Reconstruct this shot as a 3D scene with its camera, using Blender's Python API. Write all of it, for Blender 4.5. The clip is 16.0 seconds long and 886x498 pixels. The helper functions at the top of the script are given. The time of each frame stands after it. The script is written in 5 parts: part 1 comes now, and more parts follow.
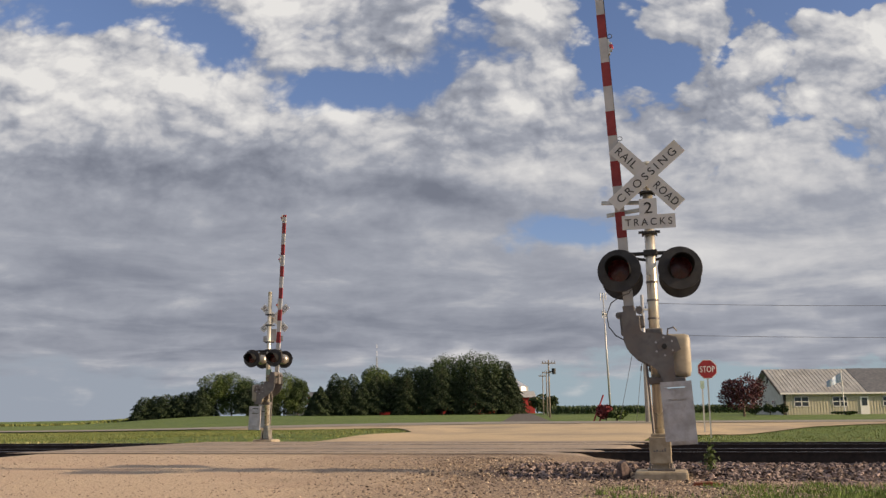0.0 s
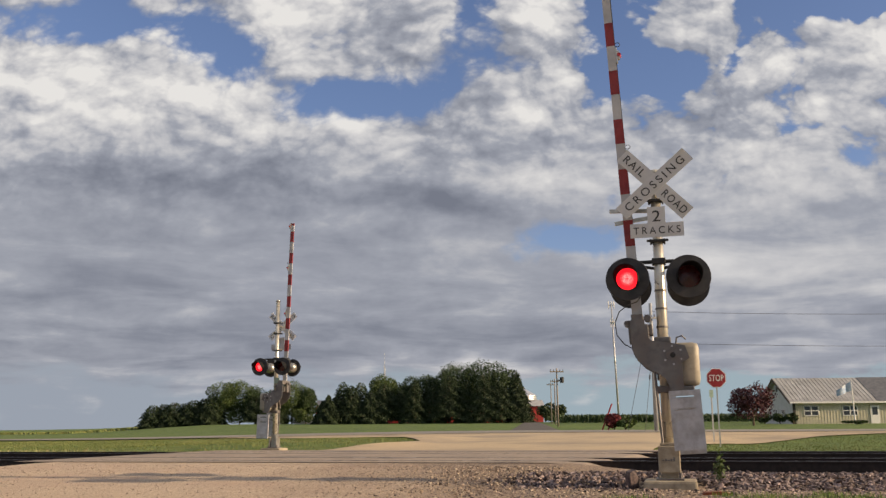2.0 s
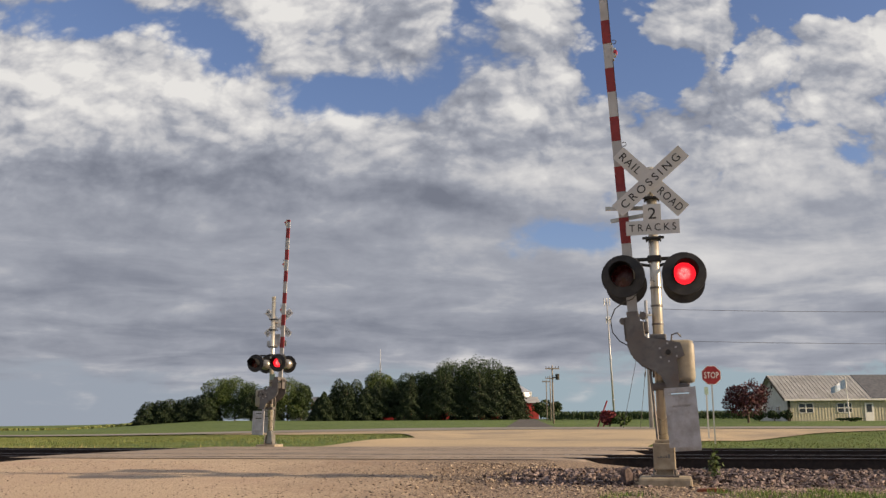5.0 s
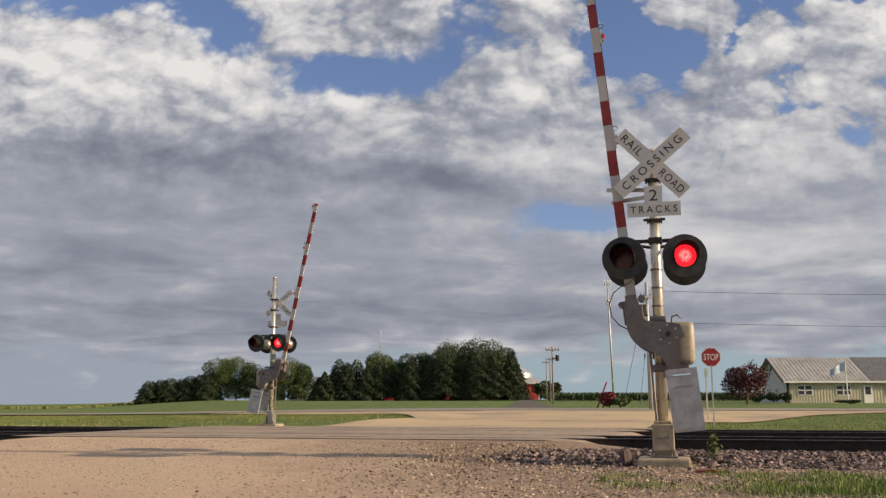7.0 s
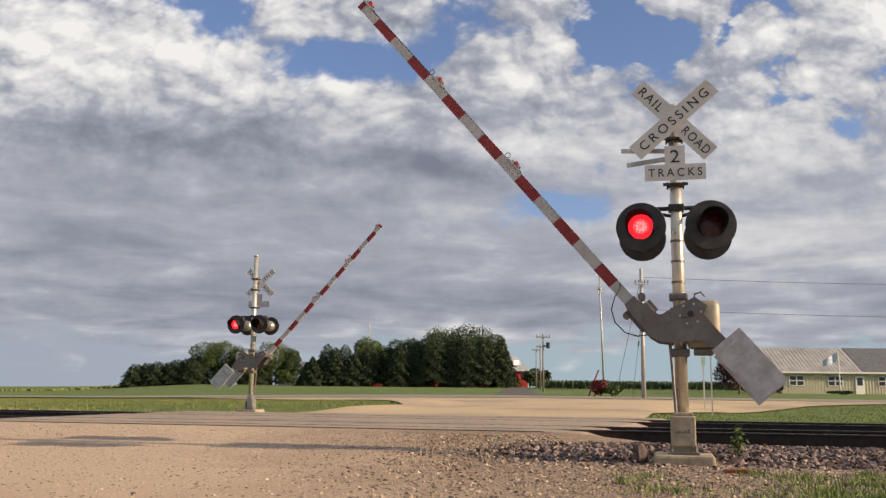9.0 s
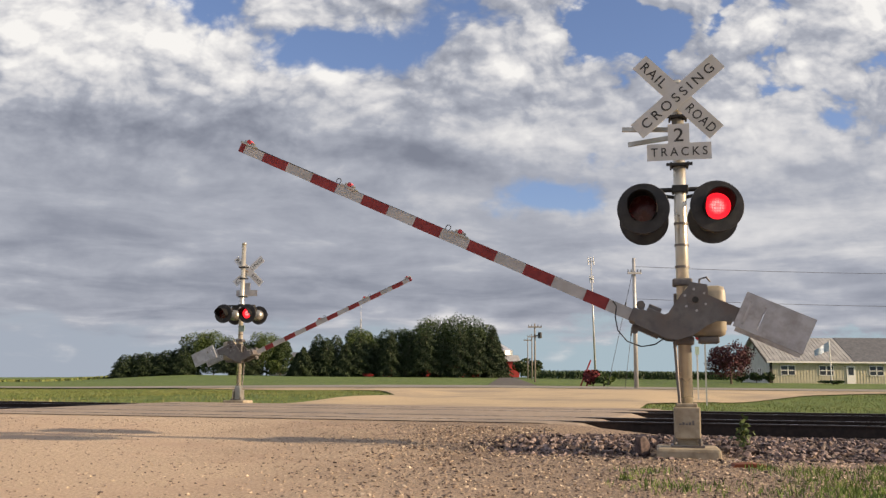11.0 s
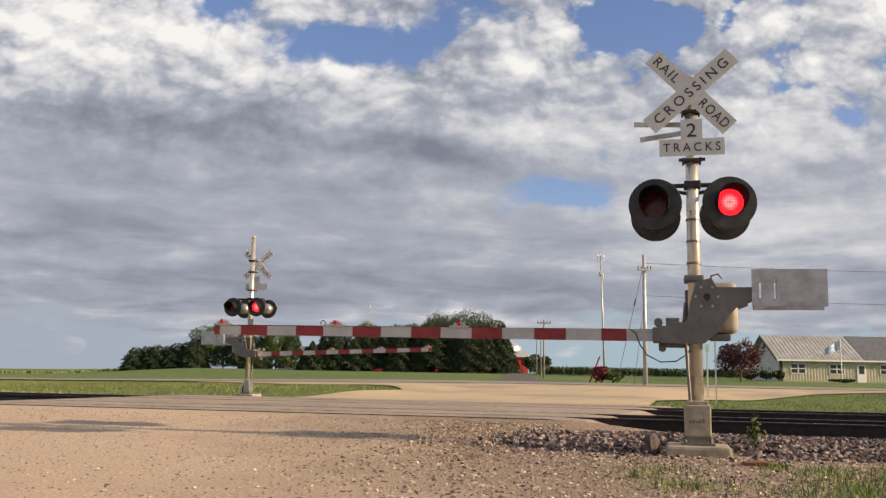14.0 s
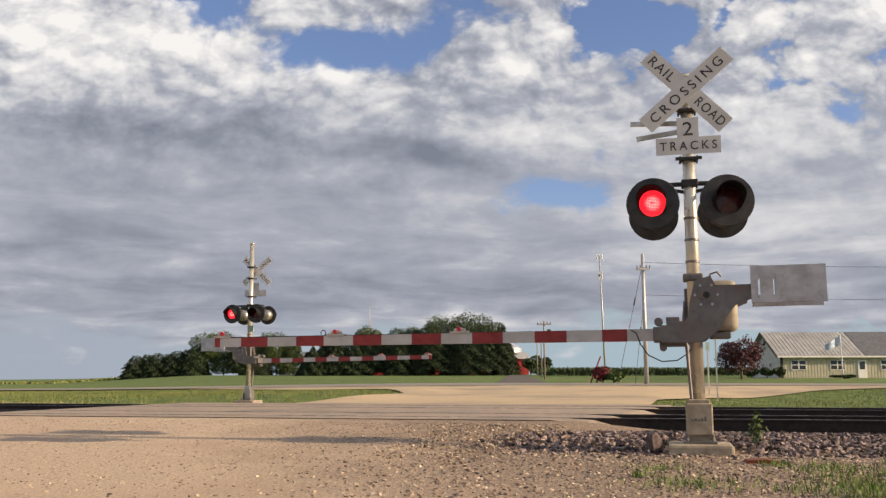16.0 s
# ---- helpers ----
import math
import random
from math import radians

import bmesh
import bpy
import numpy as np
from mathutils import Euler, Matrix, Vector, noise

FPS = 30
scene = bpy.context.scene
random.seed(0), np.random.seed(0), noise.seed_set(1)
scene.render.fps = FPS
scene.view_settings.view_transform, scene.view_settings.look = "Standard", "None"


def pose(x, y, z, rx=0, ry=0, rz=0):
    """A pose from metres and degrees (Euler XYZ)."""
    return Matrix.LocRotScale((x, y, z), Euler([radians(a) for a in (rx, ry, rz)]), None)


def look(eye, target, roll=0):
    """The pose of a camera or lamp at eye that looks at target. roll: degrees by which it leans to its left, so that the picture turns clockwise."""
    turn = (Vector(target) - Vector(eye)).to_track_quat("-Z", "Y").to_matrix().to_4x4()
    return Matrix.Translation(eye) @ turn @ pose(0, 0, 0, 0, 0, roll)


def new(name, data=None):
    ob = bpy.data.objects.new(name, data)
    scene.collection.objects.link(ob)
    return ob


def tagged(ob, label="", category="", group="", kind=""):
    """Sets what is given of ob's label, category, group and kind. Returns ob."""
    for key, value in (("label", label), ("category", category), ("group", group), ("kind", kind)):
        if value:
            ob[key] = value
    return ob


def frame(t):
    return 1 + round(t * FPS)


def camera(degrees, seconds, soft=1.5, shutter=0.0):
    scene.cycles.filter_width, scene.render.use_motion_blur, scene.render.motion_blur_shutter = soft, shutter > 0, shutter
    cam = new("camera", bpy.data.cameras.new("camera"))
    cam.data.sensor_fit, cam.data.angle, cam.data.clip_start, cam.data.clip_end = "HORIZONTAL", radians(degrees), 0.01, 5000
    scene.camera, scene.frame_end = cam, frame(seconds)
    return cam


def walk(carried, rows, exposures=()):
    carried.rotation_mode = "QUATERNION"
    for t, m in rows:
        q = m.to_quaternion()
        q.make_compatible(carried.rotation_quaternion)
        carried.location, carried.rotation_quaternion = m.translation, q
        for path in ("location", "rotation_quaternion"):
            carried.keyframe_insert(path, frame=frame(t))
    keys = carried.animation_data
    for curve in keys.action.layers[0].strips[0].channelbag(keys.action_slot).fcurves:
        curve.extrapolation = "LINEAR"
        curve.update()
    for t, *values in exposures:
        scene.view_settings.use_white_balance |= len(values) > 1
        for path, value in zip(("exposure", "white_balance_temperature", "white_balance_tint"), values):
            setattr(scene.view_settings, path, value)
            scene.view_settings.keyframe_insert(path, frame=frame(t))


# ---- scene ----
cam = camera(52.21, 16.0, soft=1.4)
PATH = [
    (0, pose(0.000, 0.000, 0.780, 100.585, 0.507, 0.095)),
    (0.5, pose(0.000, 0.000, 0.780, 100.714, 0.344, 0.104)),
    (1, pose(0.000, 0.000, 0.780, 100.865, 0.043, 0.172)),
    (1.5, pose(0.000, 0.000, 0.780, 100.992, 0.370, 0.373)),
    (2, pose(0.000, 0.000, 0.780, 101.121, 0.435, 0.590)),
    (2.5, pose(0.000, 0.000, 0.780, 101.316, 0.338, 0.680)),
    (3, pose(0.000, 0.000, 0.780, 101.419, -0.062, 0.541)),
    (5.5, pose(0.000, 0.000, 0.780, 100.671, 0.614, 0.190)),
    (6, pose(0.000, 0.000, 0.780, 100.359, 0.839, 0.109)),
    (6.5, pose(0.000, 0.000, 0.780, 99.949, 0.226, 0.147)),
    (7, pose(0.000, 0.000, 0.780, 99.713, 0.096, 0.314)),
    (7.5, pose(0.000, 0.000, 0.780, 99.101, 0.249, 0.392)),
    (8, pose(0.000, 0.000, 0.780, 98.387, 0.268, 0.012)),
    (8.5, pose(-0.017, 1.157, 0.780, 98.786, -0.436, -0.199)),
    (9, pose(-0.022, 1.475, 0.780, 98.887, -0.519, -0.401)),
    (11.5, pose(-0.030, 2.050, 0.780, 98.157, -0.433, -0.985)),
    (12, pose(-0.030, 2.050, 0.780, 98.085, -0.386, -0.832)),
    (12.5, pose(-0.030, 2.050, 0.780, 97.974, -0.511, -0.748)),
    (13, pose(-0.030, 2.050, 0.780, 98.050, -0.118, -0.517)),
    (13.5, pose(-0.030, 2.050, 0.780, 97.944, -0.694, -0.372)),
    (14, pose(-0.030, 2.050, 0.780, 97.977, -0.940, -0.402)),
    (14.5, pose(-0.030, 2.050, 0.780, 98.057, -1.016, -0.555)),
    (15, pose(-0.030, 2.050, 0.780, 98.038, -1.180, -0.691)),
    (15.5, pose(-0.030, 2.050, 0.780, 98.146, -1.150, -0.852)),
    (16, pose(-0.030, 2.050, 0.780, 98.165, 0.108, -0.344)),
]
walk(cam, PATH, exposures=((0, 0.68), (7.8, 0.68), (8.6, 0.82), (11.3, 0.92), (16.0, 0.92)))

# ---- world, sun, exposure ----
SUN_FROM = Vector((0.968 * 0.946, -0.252 * 0.946, 0.325)).normalized()   # low evening sun, from the right and behind
sun_data = bpy.data.lights.new("sun", "SUN")
sun_data.energy, sun_data.angle, sun_data.color = 4.1, radians(0.6), (1.0, 0.76, 0.50)
sun = new("sun", sun_data)
sun.matrix_world = look(tuple(SUN_FROM * 50), (0, 0, 0))

world = bpy.data.worlds.new("sky")
scene.world = world
world.use_nodes = True
wn, wl = world.node_tree.nodes, world.node_tree.links
wn.clear()


def wnode(kind, **values):
    n = wn.new(kind)
    for k, v in values.items():
        if k == "op":
            n.operation = v
        elif k == "data":
            n.data_type = v
    return n


def wput(socket, value):
    if isinstance(value, bpy.types.NodeSocket):
        wl.new(value, socket)
    else:
        socket.default_value = value


def wmath(op, a, b=None, c=None, clamp=False):
    n = wnode("ShaderNodeMath", op=op)
    n.use_clamp = clamp
    wput(n.inputs[0], a)
    if b is not None:
        wput(n.inputs[1], b)
    if c is not None:
        wput(n.inputs[2], c)
    return n.outputs[0]


def wvec(op, a, b=None):
    n = wnode("ShaderNodeVectorMath", op=op)
    wput(n.inputs[0], a)
    if b is not None:
        wput(n.inputs[1], b)
    return n


def wnoise(vector, scale, detail=6.0, rough=0.55, warp=0.0):
    n = wn.new("ShaderNodeTexNoise")
    wput(n.inputs["Vector"], vector)
    n.inputs["Scale"].default_value, n.inputs["Detail"].default_value = scale, detail
    n.inputs["Roughness"].default_value, n.inputs["Distortion"].default_value = rough, warp
    return n.outputs[0]


def wstep(x, low, high):
    n = wn.new("ShaderNodeMapRange")
    n.interpolation_type = "SMOOTHSTEP"
    wput(n.inputs[0], x)
    n.inputs[1].default_value, n.inputs[2].default_value = low, high
    return n.outputs[0]


def wmix(f, a, b):
    n = wn.new("ShaderNodeMix")
    n.data_type = "RGBA"
    wput(n.inputs[0], f)
    wput(n.inputs[6], a)
    wput(n.inputs[7], b)
    return n.outputs[2]


coord = wn.new("ShaderNodeTexCoord").outputs["Generated"]
sep = wn.new("ShaderNodeSeparateXYZ")
wl.new(coord, sep.inputs[0])
dx, dy, dz = sep.outputs
ahead = wmath("ADD", wmath("ABSOLUTE", dy), 0.05)
up = wmath("MAXIMUM", dz, 0.0)
su, sw = wmath("DIVIDE", dx, ahead), wmath("DIVIDE", up, ahead)
flat = wn.new("ShaderNodeCombineXYZ")          # the sky as seen ahead, by slope
wl.new(su, flat.inputs[0])
wl.new(sw, flat.inputs[1])
high = wmath("ADD", up, 0.10)
layer = wn.new("ShaderNodeCombineXYZ")         # the cloud layer overhead
wl.new(wmath("DIVIDE", dx, high), layer.inputs[0])
wl.new(wmath("DIVIDE", dy, high), layer.inputs[1])
wobble = wn.new("ShaderNodeTexNoise")
wput(wobble.inputs["Vector"], flat.outputs[0])
wobble.inputs["Scale"].default_value, wobble.inputs["Detail"].default_value = 9.0, 5.0
shift = wvec("MULTIPLY", wvec("SUBTRACT", wobble.outputs["Color"], (0.5, 0.5, 0.5)).outputs[0], (0.15, 0.07, 0))
ragged = wvec("ADD", flat.outputs[0], shift.outputs[0]).outputs[0]


def blob(u, w, ru, rw, weight):
    """A soft patch of the cloud cover, centred at the slopes u, w."""
    d = wvec("MULTIPLY", wvec("SUBTRACT", ragged, (u, w, 0)).outputs[0], (1 / ru, 1 / rw, 0)).outputs[0]
    d2 = wvec("DOT_PRODUCT", d, d).outputs["Value"]
    return wmath("MULTIPLY", wmath("EXPONENT", wmath("MULTIPLY", d2, -1.0)), weight)


def total(items):
    out = items[0]
    for i in items[1:]:
        out = wmath("ADD", out, i)
    return out


big = wnoise(layer.outputs[0], 0.55, 7, 0.55, 0.3)
heap = wvec("MULTIPLY", flat.outputs[0], (1.0, 1.45, 1)).outputs[0]
warped = wvec("ADD", heap, wvec("MULTIPLY", shift.outputs[0], (0.45, 0.9, 0)).outputs[0]).outputs[0]


def lumps(at, scale, detail):
    """Rounded heaps with dark creases, like the heads of cumulus."""
    n = wn.new("ShaderNodeTexVoronoi")
    n.feature, n.normalize = "SMOOTH_F1", True
    wput(n.inputs["Vector"], at)
    n.inputs["Scale"].default_value, n.inputs["Detail"].default_value = scale, detail
    n.inputs["Roughness"].default_value, n.inputs["Lacunarity"].default_value = 0.55, 2.3
    n.inputs["Smoothness"].default_value = 0.35
    return wmath("SUBTRACT", 1.24, wmath("MULTIPLY", n.outputs["Distance"], 2.4))


puffs = lumps(warped, 9.0, 3.5)
sunward = lumps(wvec("ADD", warped, (0.010, 0.016, 0)).outputs[0], 9.0, 3.5)
relief = wmath("SUBTRACT", puffs, sunward)          # the sides turned up to the light
fine = wnoise(heap, 24.0, 7, 0.60, 0.1)
streak_at = wvec("MULTIPLY", flat.outputs[0], (4.0, 12.0, 1)).outputs[0]
streaks = wnoise(streak_at, 1.5, 9, 0.60, 0.15)
deck = wnoise(wvec("ADD", layer.outputs[0], (3.7, 1.2, 0)).outputs[0], 1.7, 9, 0.56, 0.35)
lumpy = wmath("ADD", 0.14, wmath("MULTIPLY", wstep(sw, 0.17, 0.37), 0.92))      # soft layers low down, heaped clouds above

cover = total([
    wmath("MULTIPLY", wmath("SUBTRACT", big, 0.5), 0.8), wmath("MULTIPLY", wmath("MULTIPLY", wmath("SUBTRACT", puffs, 0.58), 1.5), lumpy),
    wmath("MULTIPLY", wmath("SUBTRACT", fine, 0.5), 0.75), wmath("ADD", 0.76, 0.0),
    blob(0.112, 0.199, 0.062, 0.024, -0.85),
    blob(0.207, 0.394, 0.044, 0.032, -0.90),
    blob(0.428, 0.469, 0.138, 0.035, -0.95),
    blob(0.303, 0.407, 0.025, 0.026, -0.50),
    blob(-0.073, 0.369, 0.075, 0.018, -0.62),
    blob(-0.132, 0.359, 0.044, 0.019, -0.35),
    blob(-0.393, 0.449, 0.106, 0.032, -0.68),
    blob(-0.252, 0.398, 0.069, 0.026, -0.40),
    blob(-0.299, 0.416, 0.056, 0.026, -0.40),
    blob(-0.501, 0.464, 0.037, 0.026, -0.20),
    blob(0.020, 0.445, 0.031, 0.039, -0.50),
    blob(0.446, 0.228, 0.037, 0.006, -0.25),
    blob(0.294, 0.254, 0.031, 0.012, -0.20),
    blob(0.457, 0.209, 0.056, 0.032, 0.20),
    blob(0.180, 0.468, 0.037, 0.039, -0.80),
    blob(0.389, 0.323, 0.037, 0.016, -0.30),
    blob(0.497, 0.356, 0.037, 0.019, -0.30),
    blob(0.394, 0.210, 0.069, 0.029, 0.35),
    blob(-0.147, 0.468, 0.094, 0.039, 0.70),
    blob(-0.429, 0.386, 0.100, 0.035, 0.75),
    blob(-0.495, 0.393, 0.056, 0.039, 0.70),
    blob(0.103, 0.444, 0.037, 0.035, 0.70),
    blob(0.269, 0.442, 0.034, 0.029, 0.90),
    blob(0.343, 0.403, 0.044, 0.026, 0.60),
    blob(0.476, 0.419, 0.056, 0.029, 0.70),
    blob(0.124, 0.367, 0.050, 0.026, 0.60),
    blob(-0.309, 0.203, 0.263, 0.103, 0.60),
    blob(-0.345, 0.296, 0.188, 0.039, 0.50),
    blob(-0.086, 0.260, 0.156, 0.058, 0.60),
    blob(0.323, 0.108, 0.188, 0.039, 0.40),
    blob(0.009, 0.111, 0.188, 0.045, 0.40),
    blob(0.304, 0.304, 0.100, 0.039, 0.35),
    blob(-0.288, 0.476, 0.037, 0.026, 0.20),
])
cover = wmath("MULTIPLY", cover, wstep(wmath("ADD", sw, wmath("MULTIPLY", wmath("SUBTRACT", streaks, 0.5), 0.13)), 0.015, 0.085))
cover = total([cover, blob(-0.49, 0.022, 0.045, 0.012, 0.25), blob(-0.385, 0.023, 0.014, 0.009, 0.20), blob(0.135, 0.027, 0.040, 0.012, 0.42), blob(0.02, 0.065, 0.05, 0.008, 0.45), blob(0.40, 0.085, 0.2, 0.012, 0.25)])
light = total([
    wmath("MULTIPLY", wmath("MULTIPLY", wmath("SUBTRACT", puffs, 0.58), 0.45), lumpy), wmath("MULTIPLY", wmath("MULTIPLY", relief, 0.95), lumpy), wmath("MULTIPLY", wmath("SUBTRACT", streaks, 0.5), 0.45), wmath("MULTIPLY", wmath("SUBTRACT", deck, 0.5), 0.95),
    blob(-0.49, 0.022, 0.06, 0.016, 0.30), blob(-0.385, 0.023, 0.03, 0.014, 0.30), blob(0.135, 0.027, 0.06, 0.016, 0.28), blob(0.02, 0.065, 0.06, 0.012, 0.30),
    wmath("MULTIPLY", wmath("MULTIPLY", wmath("SUBTRACT", fine, 0.5), 0.75), lumpy), wmath("ADD", 0.43, wmath("MULTIPLY", wstep(sw, 0.15, 0.35), 0.09)),
    blob(-0.147, 0.468, 0.087, 0.032, 0.50),
    blob(-0.429, 0.393, 0.075, 0.023, 0.45),
    blob(-0.503, 0.400, 0.050, 0.029, 0.45),
    blob(-0.296, 0.367, 0.069, 0.014, 0.40),
    blob(0.106, 0.451, 0.031, 0.026, 0.50),
    blob(0.269, 0.446, 0.037, 0.023, 0.50),
    blob(0.124, 0.374, 0.031, 0.018, 0.50),
    blob(0.080, 0.343, 0.022, 0.012, 0.45),
    blob(-0.034, 0.317, 0.019, 0.008, 0.40),
    blob(-0.119, 0.335, 0.037, 0.010, 0.35),
    blob(0.477, 0.423, 0.062, 0.026, 0.35),
    blob(0.337, 0.410, 0.050, 0.023, 0.35),
    blob(0.381, 0.385, 0.037, 0.019, 0.30),
    blob(0.208, 0.352, 0.056, 0.019, 0.20),
    blob(0.368, 0.303, 0.138, 0.071, 0.12),
    blob(-0.093, 0.314, 0.100, 0.026, 0.12),
    blob(0.043, 0.273, 0.100, 0.032, 0.16),
    blob(-0.107, 0.425, 0.094, 0.026, -0.12),
    blob(-0.358, 0.283, 0.081, 0.014, -0.24),
    blob(-0.228, 0.267, 0.087, 0.014, -0.28),
    blob(-0.105, 0.247, 0.087, 0.017, -0.28),
    blob(0.004, 0.234, 0.056, 0.017, -0.22),
    blob(-0.217, 0.327, 0.094, 0.023, 0.20),
    blob(-0.386, 0.334, 0.119, 0.024, 0.22),
    blob(-0.421, 0.166, 0.138, 0.058, -0.12),
    blob(-0.143, 0.202, 0.163, 0.039, -0.10),
    blob(-0.053, 0.093, 0.312, 0.026, -0.14),
    blob(0.290, 0.090, 0.188, 0.015, -0.05),
    blob(0.294, 0.146, 0.188, 0.039, 0.10),
    blob(-0.272, 0.095, 0.188, 0.019, -0.10),
    blob(-0.336, 0.114, 0.062, 0.010, 0.15),
    blob(-0.053, 0.188, 0.075, 0.013, 0.12),
    blob(0.340, 0.365, 0.188, 0.019, -0.10),
    blob(0.378, 0.178, 0.163, 0.052, 0.16),
    blob(0.410, 0.256, 0.094, 0.039, 0.12),
])
ramp = wn.new("ShaderNodeValToRGB")
wl.new(light, ramp.inputs[0])
e = ramp.color_ramp.elements
e[0].position, e[0].color = 0.0, (0.205, 0.221, 0.275, 1)
e[1].position, e[1].color = 1.0, (0.90, 0.875, 0.845, 1)
for p, c in ((0.22, (0.282, 0.300, 0.358, 1)), (0.45, (0.395, 0.412, 0.470, 1)), (0.70, (0.645, 0.638, 0.655, 1))):
    el = e.new(p)
    el.color = c
nishita = wn.new("ShaderNodeTexSky")
nishita.sky_type, nishita.sun_disc = "NISHITA", False
nishita.sun_elevation, nishita.sun_rotation = radians(19), math.atan2(SUN_FROM.x, SUN_FROM.y)
clear = wvec("MULTIPLY", nishita.outputs[0], (0.122, 0.121, 0.150))
low = wmix(wstep(su, -0.45, 0.25), (0.365, 0.405, 0.475, 1), (0.380, 0.475, 0.530, 1))
haze = wmix(wstep(sw, 0.04, 0.20), low, clear.outputs[0])
crisp = wmath("ADD", 1.0, wmath("MULTIPLY", wstep(su, 0.02, 0.25), 1.0))      # harder-edged heaps to the east
edge = wmath("ADD", wmath("MULTIPLY", wmath("SUBTRACT", cover, 0.44), crisp), 0.44)
sky = wmix(wstep(edge, 0.16, 0.70), haze, ramp.outputs[0])
back = wn.new("ShaderNodeBackground")
wl.new(sky, back.inputs[0])
back.inputs[1].default_value = 0.55
out = wn.new("ShaderNodeOutputWorld")
wl.new(back.outputs[0], out.inputs[0])


# ---- materials ----
def material(name, c1, c2, scale=4.0, rough=0.7, metal=0.0, bump=0.0, bump_scale=None, c3=None, c3_scale=0.6, spread=(0.38, 0.62), per="", vary=0.4, zone=None, coords="Object"):
    m = bpy.data.materials.new(name)
    m.use_nodes = True
    nt, ln = m.node_tree.nodes, m.node_tree.links
    b = nt["Principled BSDF"]
    b.inputs["Metallic"].default_value = metal
    tc = nt.new("ShaderNodeTexCoord").outputs[coords]

    def noise_tex(s, detail=6.0):
        n = nt.new("ShaderNodeTexNoise")
        ln.new(tc, n.inputs["Vector"])
        n.inputs["Scale"].default_value, n.inputs["Detail"].default_value, n.inputs["Roughness"].default_value = s, detail, 0.62
        return n.outputs[0]

    def fit_range(x, low, high, a=0.0, z=1.0):
        n = nt.new("ShaderNodeMapRange")
        ln.new(x, n.inputs[0])
        for i, v in enumerate((low, high, a, z)):
            n.inputs[i + 1].default_value = v
        return n.outputs[0]

    def mix(f, a, z):
        n = nt.new("ShaderNodeMix")
        n.data_type = "RGBA"
        ln.new(f, n.inputs[0])
        for s, v in ((n.inputs[6], a), (n.inputs[7], z)):
            if isinstance(v, bpy.types.NodeSocket):
                ln.new(v, s)
            else:
                s.default_value = (*v, 1)
        return n.outputs[2]

    fine_n = noise_tex(scale)
    colour = mix(fit_range(fine_n, *spread), c1, c2)
    if c3:
        colour = mix(fit_range(noise_tex(c3_scale, 4.0), 0.47, 0.68), colour, c3)
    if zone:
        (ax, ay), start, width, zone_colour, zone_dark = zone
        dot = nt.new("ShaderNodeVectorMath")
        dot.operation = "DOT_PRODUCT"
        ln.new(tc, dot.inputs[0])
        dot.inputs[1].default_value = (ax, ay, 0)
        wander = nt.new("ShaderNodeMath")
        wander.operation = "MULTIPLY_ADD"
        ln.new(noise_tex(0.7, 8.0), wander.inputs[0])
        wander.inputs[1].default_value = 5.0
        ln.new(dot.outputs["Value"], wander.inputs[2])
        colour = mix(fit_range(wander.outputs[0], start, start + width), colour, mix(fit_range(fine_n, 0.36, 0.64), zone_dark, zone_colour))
    if per:
        if per == "island":
            r = nt.new("ShaderNodeNewGeometry").outputs["Random Per Island"]
        else:
            r = nt.new("ShaderNodeObjectInfo").outputs["Random"]
        hsv = nt.new("ShaderNodeHueSaturation")
        ln.new(colour, hsv.inputs["Color"])
        ln.new(fit_range(r, 0, 1, 1 - vary, 1 + vary), hsv.inputs["Value"])
        ln.new(fit_range(r, 0, 1, 0.485, 0.515), hsv.inputs["Hue"])
        colour = hsv.outputs[0]
    ln.new(colour, b.inputs["Base Color"])
    ln.new(fit_range(noise_tex(scale * 0.4, 3.0), 0.3, 0.7, max(0.03, rough - 0.12), min(1.0, rough + 0.12)), b.inputs["Roughness"])
    if bump:
        bp = nt.new("ShaderNodeBump")
        bp.inputs["Strength"].default_value, bp.inputs["Distance"].default_value = min(1.0, bump * 20), bump
        ln.new(noise_tex(bump_scale or scale * 2, 8.0), bp.inputs["Height"])
        ln.new(bp.outputs[0], b.inputs["Normal"])
    return m


